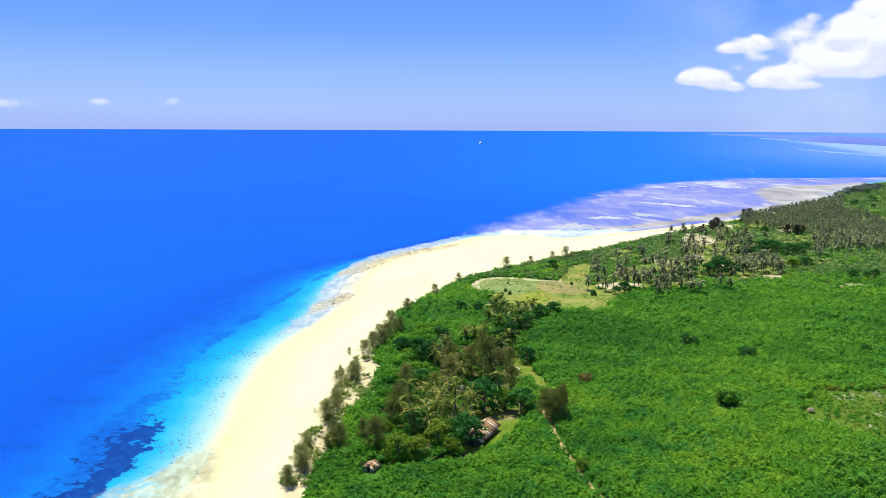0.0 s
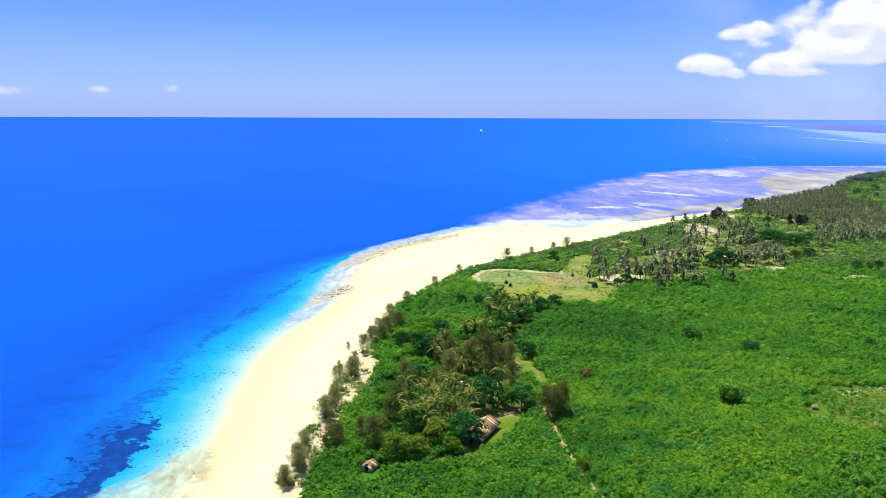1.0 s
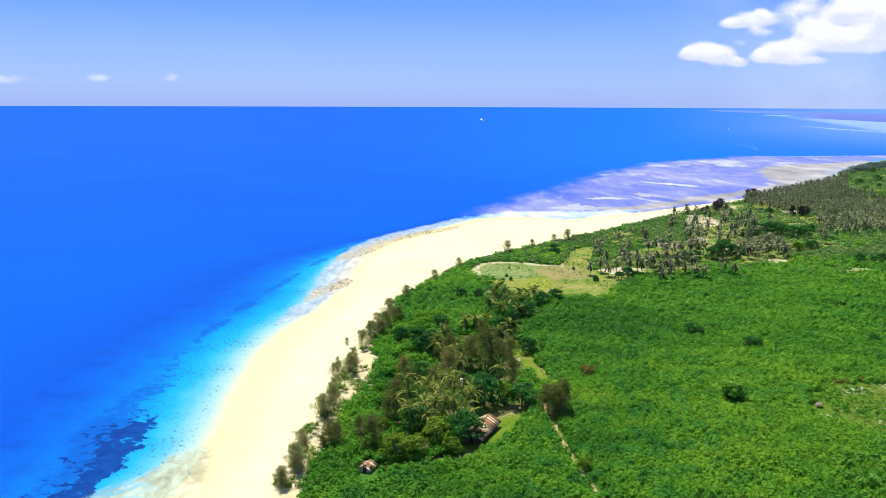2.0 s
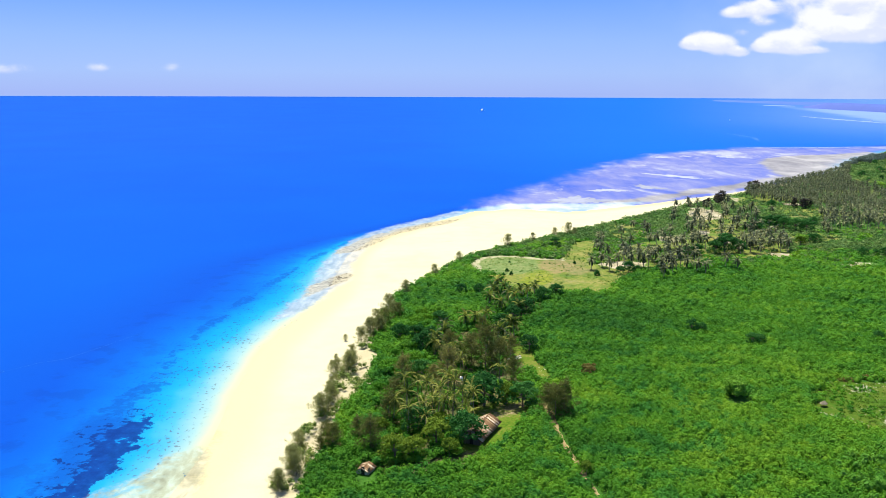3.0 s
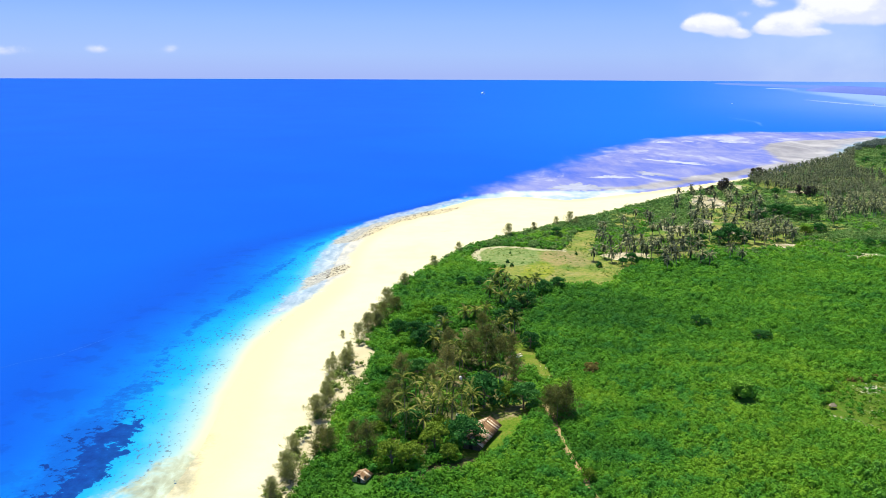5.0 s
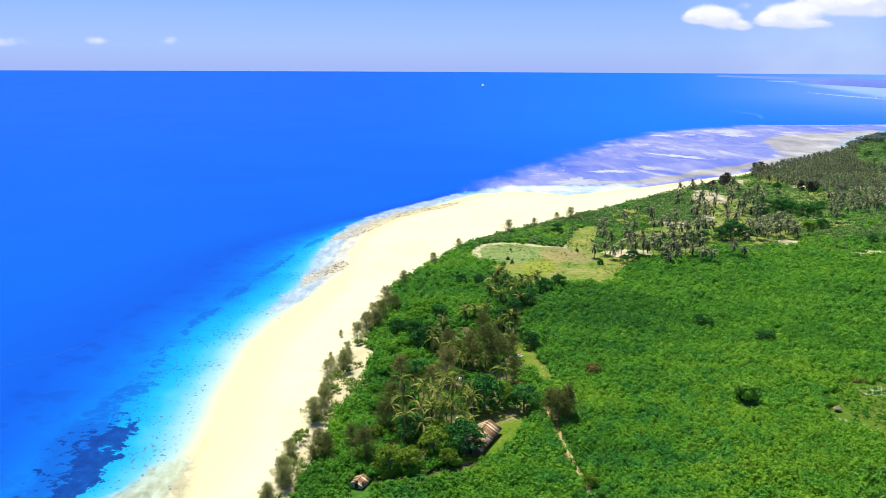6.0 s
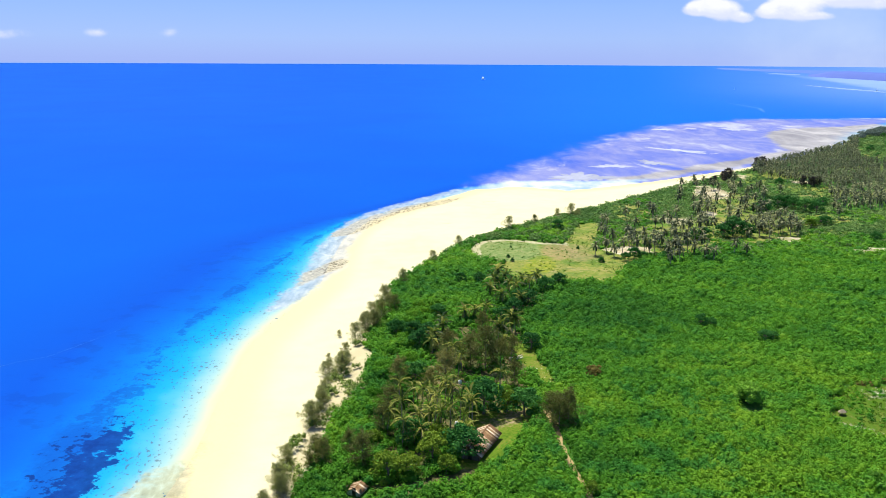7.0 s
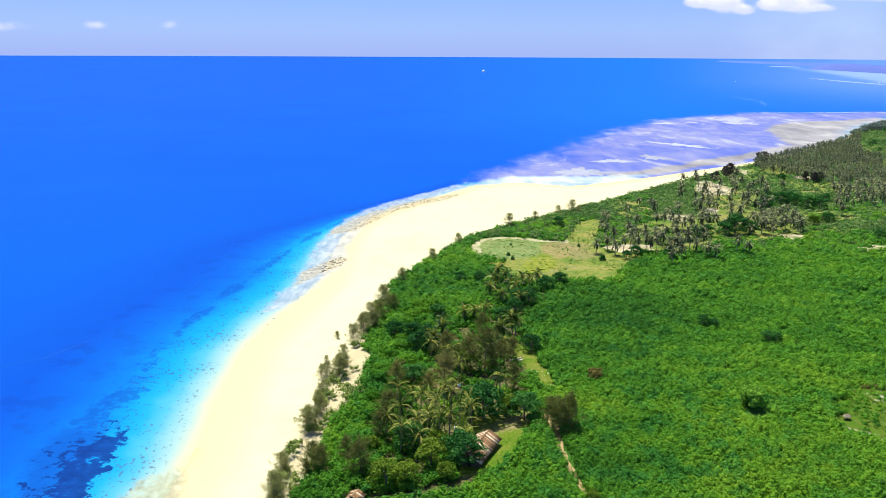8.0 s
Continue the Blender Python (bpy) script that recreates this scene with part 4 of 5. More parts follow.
def casuarina(seed, mat, label, tall=9.0, wide=2.4, lean=0.0, thick=13, low=0.22, needle=0.70, slim=0.15):
    """Feathery she-oak: thin limbs with drooping needle tassels."""
    rng = np.random.RandomState(seed)
    root = tagged(new("tree"), label, "tree", group="casuarina trees")
    line = [np.array([lean * t * t * tall * 0.3 + rng.normal(0, 0.06), rng.normal(0, 0.06), -0.5 + t * (tall * 0.95 + 0.5)]) for t in np.linspace(0, 1, 7)]
    tubes = [tube(line, np.linspace(0.16, 0.02, 7), 6)]
    quads = []
    for k in range(30):
        t = low + (0.97 - low) * (k / 30) ** 0.9
        base = line[0] + (line[-1] - line[0]) * t
        q = k * 2.4 + rng.uniform(-0.4, 0.4)
        reach = wide * (1.12 - t) ** 0.6 * rng.uniform(0.55, 1.15)
        tip = base + np.array([math.cos(q) * reach, math.sin(q) * reach, reach * rng.uniform(0.25, 0.7)])
        if k % 2 == 0:
            tubes.append(branch(rng, base, tip, 0.045, 0.01, 0.1))
        for s in np.linspace(0.35, 1.05, 4):
            c = base + (tip - base) * s
            m = thick
            at = c + rng.normal(0, 0.34, (m, 3))
            d = rng.normal(0, 1, (m, 3)) + (0, 0, 0.3)
            quads.append(leaf_quads(rng, at, d / np.linalg.norm(d, axis=1)[:, None], needle, slim))
    v, f = join(tubes)
    part("trunk", make_mesh("trunk", v, f, BARK, None, True), root)
    v, f = quads_to(np.concatenate(quads))
    part("crown", make_mesh("crown", v, f, mat), root)
    return root


def frond_rib(length, steps):
    t = np.linspace(0, 1, steps)
    return t, np.stack([t * length * (1 - 0.20 * t), np.zeros_like(t), 0.44 * t * length - 0.74 * t * t * length], 1)


def frond_mesh(seed, length=3.8, pairs=15, broad=0.12, mat=None, wide=0.5):
    """One arching palm frond: rib and close, hanging leaflets on both sides."""
    rng = np.random.RandomState(seed)
    t, rib = frond_rib(length, pairs + 2)
    quads = []
    for i in range(len(t) - 1):
        a, b = rib[i], rib[i + 1]
        quads.append([a + (0, 0.04, 0), b + (0, 0.03, 0), b - (0, 0.03, 0), a - (0, 0.04, 0)])
    for i in range(1, pairs + 1):
        reach = wide * math.sin(math.pi * (0.16 + 0.80 * t[i])) ** 0.6 * rng.uniform(0.75, 1.2)
        for s in (-1, 1):
            root = rib[i]
            tip = root + np.array([0.75 * reach, s * reach * 0.72, -0.42 * reach + rng.normal(0, 0.05)])
            w = np.array([broad, 0, 0])
            quads.append([root - w, root + w, tip + w * 0.25, tip - w * 0.25])
    v, f = quads_to(np.array(quads))
    return make_mesh("frond", v, f, mat or PALM)


def blade_frond(seed, length, wide, steps=5):
    """A frond for palms far off: two hanging halves along one rib, cut ragged at the rim."""
    rng = np.random.RandomState(seed)
    t, rib = frond_rib(length, steps)
    reach = wide * np.sin(math.pi * (0.14 + 0.82 * t)) ** 0.6
    quads = []
    for s in (-1, 1):
        for i in range(steps - 1):
            for k in (0.0, 0.5):
                a, b = rib[i] + (rib[i + 1] - rib[i]) * k, rib[i] + (rib[i + 1] - rib[i]) * (k + 0.5)
                r = reach[i] * rng.uniform(0.7, 1.2)
                out = np.array([0.6 * r, s * 0.75 * r, -0.38 * r])
                quads.append([a, b, b + out * 0.95, a + out])
    v, f = quads_to(np.array(quads))
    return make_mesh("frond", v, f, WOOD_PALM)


FRONDS = [frond_mesh(s, ln, 15, 0.11, None, 0.54) for s, ln in ((1, 4.0), (2, 3.5), (3, 4.3))]
BROAD_FRONDS = [frond_mesh(s, ln, 13, 0.16, None, 0.78) for s, ln in ((11, 3.7), (12, 3.2), (13, 3.9))]
GROVE_FRONDS = [blade_frond(s, ln, 0.58, 6) for s, ln in ((7, 3.6), (8, 3.2), (9, 3.9))]
FAR_FRONDS = [blade_frond(s, ln, 0.66, 5) for s, ln in ((4, 4.2), (5, 3.8), (6, 4.5))]


def palm_trunk(seed, tall, sides=7, rings=8):
    rng = np.random.RandomState(seed)
    bend = rng.uniform(0.2, 1.1)
    pts = [(bend * (1 - (1 - t) ** 2) - bend, 0, -0.5 + (tall + 0.5) * t) for t in np.linspace(0, 1, rings)]
    v, f = tube(pts, np.linspace(0.2, 0.11, rings), sides)
    return make_mesh("trunk", v, f, PALE_BARK, None, True)


def coconut_palm(seed, tall=7.0, count=16, fronds=FRONDS):
    """Palm with every frond a piece of its own; its crown stands over the origin."""
    rng = np.random.RandomState(seed)
    root = tagged(new("palm_tree"), "coconut palm with a slender grey trunk and arching fronds", "palm tree", group="coconut palms")
    part("trunk", palm_trunk(seed, tall), root)
    for k in range(count):
        up = 62 - 122 * (k / count) + rng.uniform(-11, 11)
        part("frond", fronds[k % 3], root, at=pose(0, 0, tall, 0, -up, k * 137.5 + rng.uniform(-15, 15)))
    return root


def far_palm(seed, tall=8.0, fronds=FRONDS, count=13):
    """The same palm with its crown in one mesh, for the groves further off."""
    rng = np.random.RandomState(seed)
    root = tagged(new("palm_tree"), "tall coconut palm in a dense grove", "palm tree", group="coconut grove")
    part("trunk", palm_trunk(seed, tall, 5, 5), root)
    bits = []
    for k in range(count):
        me = fronds[k % 3]
        v = np.array([p.co[:] for p in me.vertices])
        f = np.array([p.vertices[:] for p in me.polygons])
        m = np.array(pose(0, 0, tall, 0, -(62 - 125 * k / count + rng.uniform(-12, 12)), k * 137.5 + rng.uniform(-15, 15)))
        bits.append((v @ m[:3, :3].T + m[:3, 3], f))
    v, f = join(bits)
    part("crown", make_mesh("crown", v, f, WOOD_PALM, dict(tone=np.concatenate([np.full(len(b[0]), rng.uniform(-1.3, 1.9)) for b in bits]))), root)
    return root


def plant(protos, spots, rng, lo=0.85, hi=1.15, keep_label=True, labels=None):
    """Sets copies of the prototypes on the ground; the first of each is moved, the rest copied."""
    fresh = list(protos)
    for i, (x, y, *more) in enumerate(spots):
        s = (more[0] if more else 1.0) * rng.uniform(lo, hi)
        m = pose(x, y, ground_z(x, y), 0, 0, rng.uniform(0, 360)) @ Matrix.Diagonal((s, s, s * rng.uniform(0.92, 1.1), 1))
        src = protos[i % len(protos)]
        if src in fresh:
            fresh.remove(src)
            src["home"] = 1
            firsts.append((src, m))
        else:
            copy_thing(src, m)


def scatter(poly, count, apart, seed):
    r = np.random.RandomState(seed)
    p = np.array(poly)
    got = []
    for _ in range(count * 40):
        x, y = r.uniform(p[:, 0].min(), p[:, 0].max()), r.uniform(p[:, 1].min(), p[:, 1].max())
        if inside(poly, np.array([x]), np.array([y]))[0] and all((x - a) ** 2 + (y - b) ** 2 > apart * apart for a, b in got):
            got.append((x, y))
            if len(got) == count:
                break
    return got


firsts = []
rng = np.random.RandomState(11)

# she-oaks on the dune edge
SHORE_TREES = [(-36.3, 178.4, 0.75), (-37.2, 181.5, 0.5), (-33.4, 185.6, 0.85), (-34.6, 189.3, 0.8), (-35.6, 192.0, 0.6), (-36.0, 200.6, 0.7), (-34.8, 198.6, 0.6),
               (-33.0, 221.0, 0.85), (-34.2, 225.0, 0.75), (-31.4, 224.0, 0.65), (-31.2, 231.5, 0.7), (-32.2, 235.5, 0.6), (-32.9, 243.0, 0.45), (-32.2, 246.5, 0.45),
               (-34.2, 255.5, 0.75), (-33.3, 258.5, 0.6), (-29.4, 256.5, 0.85), (-30.4, 261.0, 0.75), (-29.2, 265.5, 0.6), (-35.2, 269.0, 0.28), (-30.5, 273.5, 0.55), (-34.6, 291.0, 0.35),
               (-28.2, 286.5, 0.8), (-25.6, 293.0, 0.85), (-22.4, 297.5, 0.85), (-26.5, 300.5, 0.9), (-24.8, 311.7, 1.0), (-21.4, 330.2, 1.0), (-15.7, 359.0, 0.85), (-3.3, 395.5, 0.7), (9.5, 433.4, 0.7), (38.7, 475.5, 0.9),
               (55.9, 492.3, 0.7), (72, 512.4, 0.7), (80.8, 517.2, 0.9), (84.2, 510.4, 0.8), (-19, 322, 0.8)]
plant([casuarina(s, SHORE, "grey-green feathery casuarina at the edge of the sand", 7.6, 3.7, ln, 22, 0.04) for s, ln in ((21, 0.2), (22, -0.3), (23, 0.4))], SHORE_TREES, rng)
INLAND_TREES = [(2.5, 244.0, 1.14), (14.7, 258.7, 1.39), (10.2, 260.9, 1.05), (19.5, 261.0, 0.94), (22.5, 245.1, 0.84), (-11.1, 243.9, 0.92), (-12.2, 224.0, 0.89), (15.5, 295.9, 0.69), (23.6, 268.1, 0.91), (-2.0, 241.6, 0.74), (3.2, 267.8, 0.96),
                (-16.8, 195.8, 0.95), (-13.5, 213.4, 0.95), (-26.5, 197.5, 0.7), (-20.8, 204, 0.75), (31.9, 218.2, 0.95), (34.5, 220, 0.95), (30.5, 222, 0.85), (-21, 306, 0.7), (-17, 318, 0.7), (-23, 300, 0.75),
                (-28.4, 200.5, 0.72), (-29.5, 197.0, 0.5)]
FAR_OAKS = [(228, 672, 0.9), (234, 677, 0.95), (238, 682, 0.8), (226, 661, 0.8), (284, 748, 1.0), (293, 757, 1.0), (298, 752, 0.9), (288, 742, 0.8), (279, 640, 0.8), (284, 634, 0.9), (290, 638, 0.9), (287, 642, 0.7), (216, 656, 0.6), (211, 650, 0.55), (197, 645, 0.5)]
plant([casuarina(s, NEEDLE, "dark olive-brown casuarina rising over the scrub", 10.2, 4.4, 0.0, 29, 0.10) for s in (31, 32, 33)], INLAND_TREES, rng)
plant([casuarina(s, OAK, "dark purplish-brown casuarina beside the plantation", 9.0, 4.4, 0.0, 12, 0.05, 1.0, 0.28) for s in (34, 35)], FAR_OAKS, rng)
MID_DARK = [(154, 452, 1.25), (160, 455, 1.5), (167, 453, 1.25), (137, 447, 0.9), (143, 449, 1.0), (133, 444, 0.7), (220, 542, 1.3), (227, 547, 1.25), (228, 538, 1.1), (232, 529, 1.2), (238, 526, 1.2), (208, 535, 1.1), (203, 518, 1.1), (199, 524, 1.0), (256, 556, 0.8), (222, 486, 0.9), (227, 489, 0.8), (232, 443, 0.8), (242, 448, 0.65), (247, 448, 0.65), (261, 641, 0.8), (66.4, 471.3, 0.75), (94, 403, 0.8), (89, 400, 0.7), (99, 405, 0.6), (110, 407, 0.5),
            (457, 887, 0.7), (470, 906, 0.75), (444, 843, 0.7), (513, 952, 0.9), (500, 921, 0.8), (466, 860, 0.6), (559, 1049, 0.9)]
FAR_SHORE = [(506, 1020, 1.5), (516, 1030, 1.6), (527, 1042, 1.7), (540, 1058, 1.7), (552, 1072, 1.8), (566, 1088, 1.9), (580, 1106, 1.9), (596, 1125, 2.0), (612, 1142, 2.0), (628, 1150, 2.0), (560, 1062, 1.6), (585, 1090, 1.7), (605, 1115, 1.8)]
BROAD_TREES = [(28.4, 315.9, 1.0), (34.9, 327.3, 1.0), (23.0, 307.1, 0.9), (-6.2, 275.8, 1.1), (-3.7, 284.4, 0.9), (-8.3, 285.8, 0.9), (12.7, 227.8, 1.5), (23.7, 226.8, 1.25), (-5.6, 209.3, 1.15), (6.6, 202.6, 1.25), (-6.4, 248.8, 0.91), (9.1, 357.7, 0.68), (17.1, 359.6, 0.74), (-0.2, 310.6, 0.78), (30.8, 330.0, 0.83), (44.0, 346.5, 0.88), (51.0, 355.0, 0.85), (30.8, 277.3, 0.79), (-14.6, 288.5, 0.91), (-2.7, 277.8, 0.74),
               (95.0, 302.5, 0.68), (98.6, 302.0, 0.60), (112.0, 286.5, 0.66), (115.2, 287.6, 0.58), (160.5, 293, 0.55), *MID_DARK]
plant([broadleaf(s, BROAD, "dense dark green broadleaf tree with a rounded crown", 6.8, 3.7) for s in (41, 42, 43)], BROAD_TREES, rng)
plant([broadleaf(s, FAR_LEAF, "tree greyed by haze in a belt along the far shore", 3.2, 4.4, 17) for s in (46, 47)], FAR_SHORE, rng)
plant([broadleaf(s, OLIVE, "yellowish olive-green spreading tree", 6.4, 3.5, 20) for s in (51, 52, 53)], [(-10.6, 191.4, 1.0), (-6.0, 192.6, 0.85), (-0.6, 200.0, 1.1), (2.6, 195.0, 0.85), (34.9, 186.6, 0.5), (19.3, 229.2, 0.92), (0.7, 209.5, 0.76), (-15.3, 207.8, 0.68), (212, 476, 0.8)], rng)

plant([broadleaf(55, DEAD, "small withered rust-brown bush in the scrub", 2.6, 2.3, 17, 0.6, 0.12)], [(47.2, 253.5, 1.0)], rng)

plant([broadleaf(56, LIME, "round bright green tree standing over deep shade", 6.0, 3.8, 25, 0.5, 0.10, 2.6)], [(87.5, 235.4, 1.0)], rng)
plant([broadleaf(58, LIME, "round lime-green tree among palms", 6.4, 4.2, 22, 0.9, 0.2)], [(216.5, 484, 1.0), (413, 761, 1.1)], rng)
plant([broadleaf(57, BROAD, "small dark bush in the dry meadow", 3.0, 2.2)], [(33.0, 404, 0.38), (34.5, 396, 0.42), (30.5, 393, 0.45), (77, 397, 0.75), (70, 423, 0.35), (67, 447, 0.3), (36, 425, 0.3)], rng)

# thicket round the homestead
r_trees = scatter([(-17, 215), (-18, 250), (-13, 300), (-7, 325), (4, 325), (0, 300), (-8, 255), (-10, 225)], 20, 6.0, 31)
plant([broadleaf(s, SCRUB, "leafy green tree in the thicket behind the dune", 4.6, 3.2, 25, 0.2) for s in (44, 45)], [(a, b, 0.9) for a, b in r_trees], rng)

# palms round the homestead
NEAR_PALMS = [(-6.3, 230.0), (-10.3, 231.9), (0.2, 222.1), (-1.8, 230.5), (-1.2, 213.6), (3.7, 215.0), (6.9, 212.8), (9.4, 222.2), (17.6, 235.4), (6.5, 252.2), (-4.4, 213.6), (-7.9, 207.3), (-3.5, 207.3), (4.3, 229.4), (-12.0, 213.5), (7.5, 206.6), (4.6, 261.7), (6.4, 220.4), (1.3, 213.7), (-8.9, 218.6), (2.5, 231.0), (9.0, 226.0), (-1.9, 218.7), (-3.7, 226.7), (1.3, 288.9), (-1.9, 272.3), (26.8, 293.6), (21.8, 276.0), (20.7, 286.2), (16.9, 264.3), (7.1, 262.4), (25.1, 360.3), (27.8, 354.5), (35.0, 354.6), (41.4, 354.7), (20.3, 335.5), (24.6, 327.4), (31.0, 337.8), (28.8, 341.0), (9.5, 305.5), (13.3, 305.6), (17.4, 307.4), (1.5, 298.5), (-1.6, 278.8), (25.6, 293.1), (22.3, 286.7), (7.2, 257.8), (22.6, 345.2), (37.3, 346.6), (31.5, 324.5)]
plant([coconut_palm(s, t) for s, t in ((61, 5.6), (62, 6.3), (63, 7.0))], [p for p in NEAR_PALMS if p[1] < 262], rng, 0.96, 1.18)
plant([coconut_palm(s, t, 15, BROAD_FRONDS) for s, t in ((64, 4.0), (65, 4.5), (66, 5.0))], [p for p in NEAR_PALMS if p[1] >= 262], rng, 1.08, 1.3)


GROVE = [(76.4, 410.1), (82.7, 415.2), (88.7, 429.6), (84.8, 406.7), (90.6, 412.9), (96.5, 423.2), (101.1, 439.5), (109.5, 466.4), (96.4, 410.6), (106.7, 436.8), (103.4, 410.8), (100.9, 410.7), (112.0, 430.2), (112.3, 423.6), (107.2, 417.1), (114.6, 417.2), (109.4, 399.1), (122.7, 437.2), (119.4, 417.4), (128.9, 459.2), (123.7, 417.5), (114.8, 399.2), (127.8, 437.4), (134.0, 440.3), (125.7, 411.3), (133.4, 424.1), (143.0, 459.5), (87.7, 455.1), (87.9, 443.4), (124.7, 466.8), (142.1, 475.3), (147.9, 475.5), (107.6, 387.9), (133.6, 459.3)]
GROVE_A = [(184, 640), (214, 655), (240, 640), (238, 612), (214, 540), (196, 500), (172, 449), (152, 448), (146, 455), (150, 490), (156, 520), (158, 560)]
GROVE_B = [(178, 491), (213, 501), (197, 456), (172, 448)]
GROVE_C = [(100, 490), (130, 520), (150, 520), (152, 482), (137, 436), (120, 410), (100, 409), (96, 430)]
LONE_PALMS = [(245, 600), (242, 505), (252, 532), (249, 521), (254, 527), (124, 441), (125, 528), (93, 480), (95, 477), (150, 408), (146, 412), (128, 402), (131, 398)]
grove = GROVE + LONE_PALMS + scatter(GROVE_A, 70, 5.4, 2) + scatter(GROVE_B, 24, 4.2, 4) + scatter(GROVE_C, 22, 6.0, 5)
plant([far_palm(s, t, GROVE_FRONDS, 18) for s, t in ((71, 4.9), (72, 5.7), (73, 6.5))], grove, rng, 0.95, 1.2)
WOOD = [(270, 725), (290, 752), (330, 798), (380, 850), (430, 906), (480, 965), (502, 1002), (474, 945), (440, 880), (402, 796), (402, 752), (394, 720), (366, 650), (300, 540), (268, 530), (260, 547), (282, 601), (290, 630), (279, 650), (272, 662), (264, 675), (266, 705)]
wood = sorted(scatter(WOOD, 1150, 4.9, 3), key=lambda p: p[1])
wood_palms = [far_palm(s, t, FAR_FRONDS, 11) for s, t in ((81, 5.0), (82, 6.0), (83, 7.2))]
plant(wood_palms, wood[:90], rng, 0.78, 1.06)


def palm_wood(spots):
    """The rear of the plantation, joined."""
    for k, name in enumerate(("trunk", "crown")):
        bits = []
        r = np.random.RandomState(90)
        for i, (x, y) in enumerate(spots):
            me = next(c for c in wood_palms[i % 3].children if c.name.startswith(name)).data
            v = np.array([p.co[:] for p in me.vertices])
            f = np.array([p.vertices[:] for p in me.polygons])
            q, s = r.uniform(0, 6.28), r.uniform(0.78, 1.06)
            rot = np.array([[math.cos(q), math.sin(q), 0], [-math.sin(q), math.cos(q), 0], [0, 0, 1]]) * s
            bits.append((v @ rot + (x, y, ground_z(x, y)), f))
        v, f = join(bits)
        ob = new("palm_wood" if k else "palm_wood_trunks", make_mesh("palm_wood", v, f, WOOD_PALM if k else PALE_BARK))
        tagged(ob, "crowns of a dense coconut plantation" if k else "grey trunks of a dense coconut plantation", "palm trees", kind="stuff")


palm_wood(wood[90:])

for src, m in firsts:
    src.matrix_basis = m
    del src["home"]


# ---------------------------------------------------------------- buildings
def sheet_mesh(wide, long):
    """One corrugated sheet, ridges running along local x (down the slope)."""
    ys = np.linspace(-wide / 2, wide / 2, 11)
    zs = 0.03 * np.cos(np.arange(11) * math.pi)
    v = np.concatenate([np.stack([np.full(11, x), ys, zs], 1) for x in (0.0, long)])
    v = np.concatenate([v, v - (0, 0, 0.015)])
    f = [(i, i + 1, i + 12, i + 11) for i in range(10)] + [(i + 22, i + 33, i + 34, i + 23) for i in range(10)]
    f += [(0, 11, 33, 22), (10, 32, 43, 21)] + [(i, i + 22, i + 23, i + 1) for i in range(10)] + [(i + 11, i + 12, i + 34, i + 33) for i in range(10)]
    return make_mesh("roof_sheet", v, np.array(f), IRON)


def gable_house(name, label, x, y, z, turn, long, wide, eave, ridge, wall_mat, sheet, doors, over=0.8):
    """House with plastered walls and a roof of corrugated sheets; its ridge runs along local y."""
    root = tagged(new(name), label, "house")
    root.matrix_basis = pose(x, y, z, 0, 0, turn)
    t, hw, hl = 0.18, wide / 2 - over, long / 2 - over
    pitch = math.atan2(ridge - eave, wide / 2)
    inner = eave + (wide / 2 - hw) * math.tan(pitch) - 0.08
    for s in (-1, 1):
        me = from_bm("wall", box_bm(t, 2 * hl, inner + 0.4, 0.02, (0, 0, (inner - 0.4) / 2)), wall_mat)
        wall = part("wall", me, root, at=pose(s * hw, 0, 0))
        for q in np.linspace(-hl * 0.75, hl * 0.75, doors):
            part("shutter", from_bm("shutter", box_bm(0.06, 0.8, 0.9, 0.01), TIMBER), wall, "weathered timber shutter", pose(s * (t / 2 + 0.02), q, 1.35))
        bm = bmesh.new()
        top = ridge - 0.10
        rim = [(-hw + t, -0.4), (hw - t, -0.4), (hw - t, inner), (0, top), (-hw + t, inner)]
        front = [bm.verts.new((a, -t / 2, b)) for a, b in rim]
        rear = [bm.verts.new((a, t / 2, b)) for a, b in rim]
        bm.faces.new(front)
        bm.faces.new(rear[::-1])
        for k in range(5):
            bm.faces.new((front[k], rear[k], rear[(k + 1) % 5], front[(k + 1) % 5]))
        bmesh.ops.recalc_face_normals(bm, faces=bm.faces)
        gable = part("gable_wall", from_bm("gable_wall", bm, wall_mat), root, at=pose(0, s * hl, 0))
        if s < 0:
            # No opening is cut: a dark slab carries the doorway's shade.
            part("door", from_bm("door", box_bm(0.9, 0.08, 1.9, 0.01), SHADE), gable, "dark panel in place of the shade in an open doorway", pose(0.3, -t / 2 - 0.02, 1.0))
    slope = math.hypot(wide / 2, ridge - eave)
    rows = 1
    count = int(round(long / sheet))
    step = long / count
    me = sheet_mesh(step * 1.04, slope / rows + 0.12)
    deck = from_bm("roof_deck", box_bm(slope - 0.1, long - 0.3, 0.06, 0.0, (slope / 2, 0, -0.1)), TIMBER)
    for s in (-1, 1):
        tilt = pose(0, 0, ridge) @ Matrix.Rotation(0 if s > 0 else math.pi, 4, "Z") @ Matrix.Rotation(pitch, 4, "Y")
        part("roof_deck", deck, root, at=tilt)
        for r in range(rows):
            for k in range(count):
                q = -long / 2 + step * (k + 0.5)
                part("roof_sheet", me, root, at=tilt @ pose(r * slope / rows - 0.02, q, 0.03 - 0.02 * r + 0.008 * (k % 2), 0, 0, 0))
    bm = box_bm(0.34, long + 0.1, 0.05, 0.015)
    part("ridge_cap", from_bm("ridge_cap", bm, IRON), root, at=pose(0, 0, ridge + 0.06))
    return root


hz = ground_z(10.8, 208)
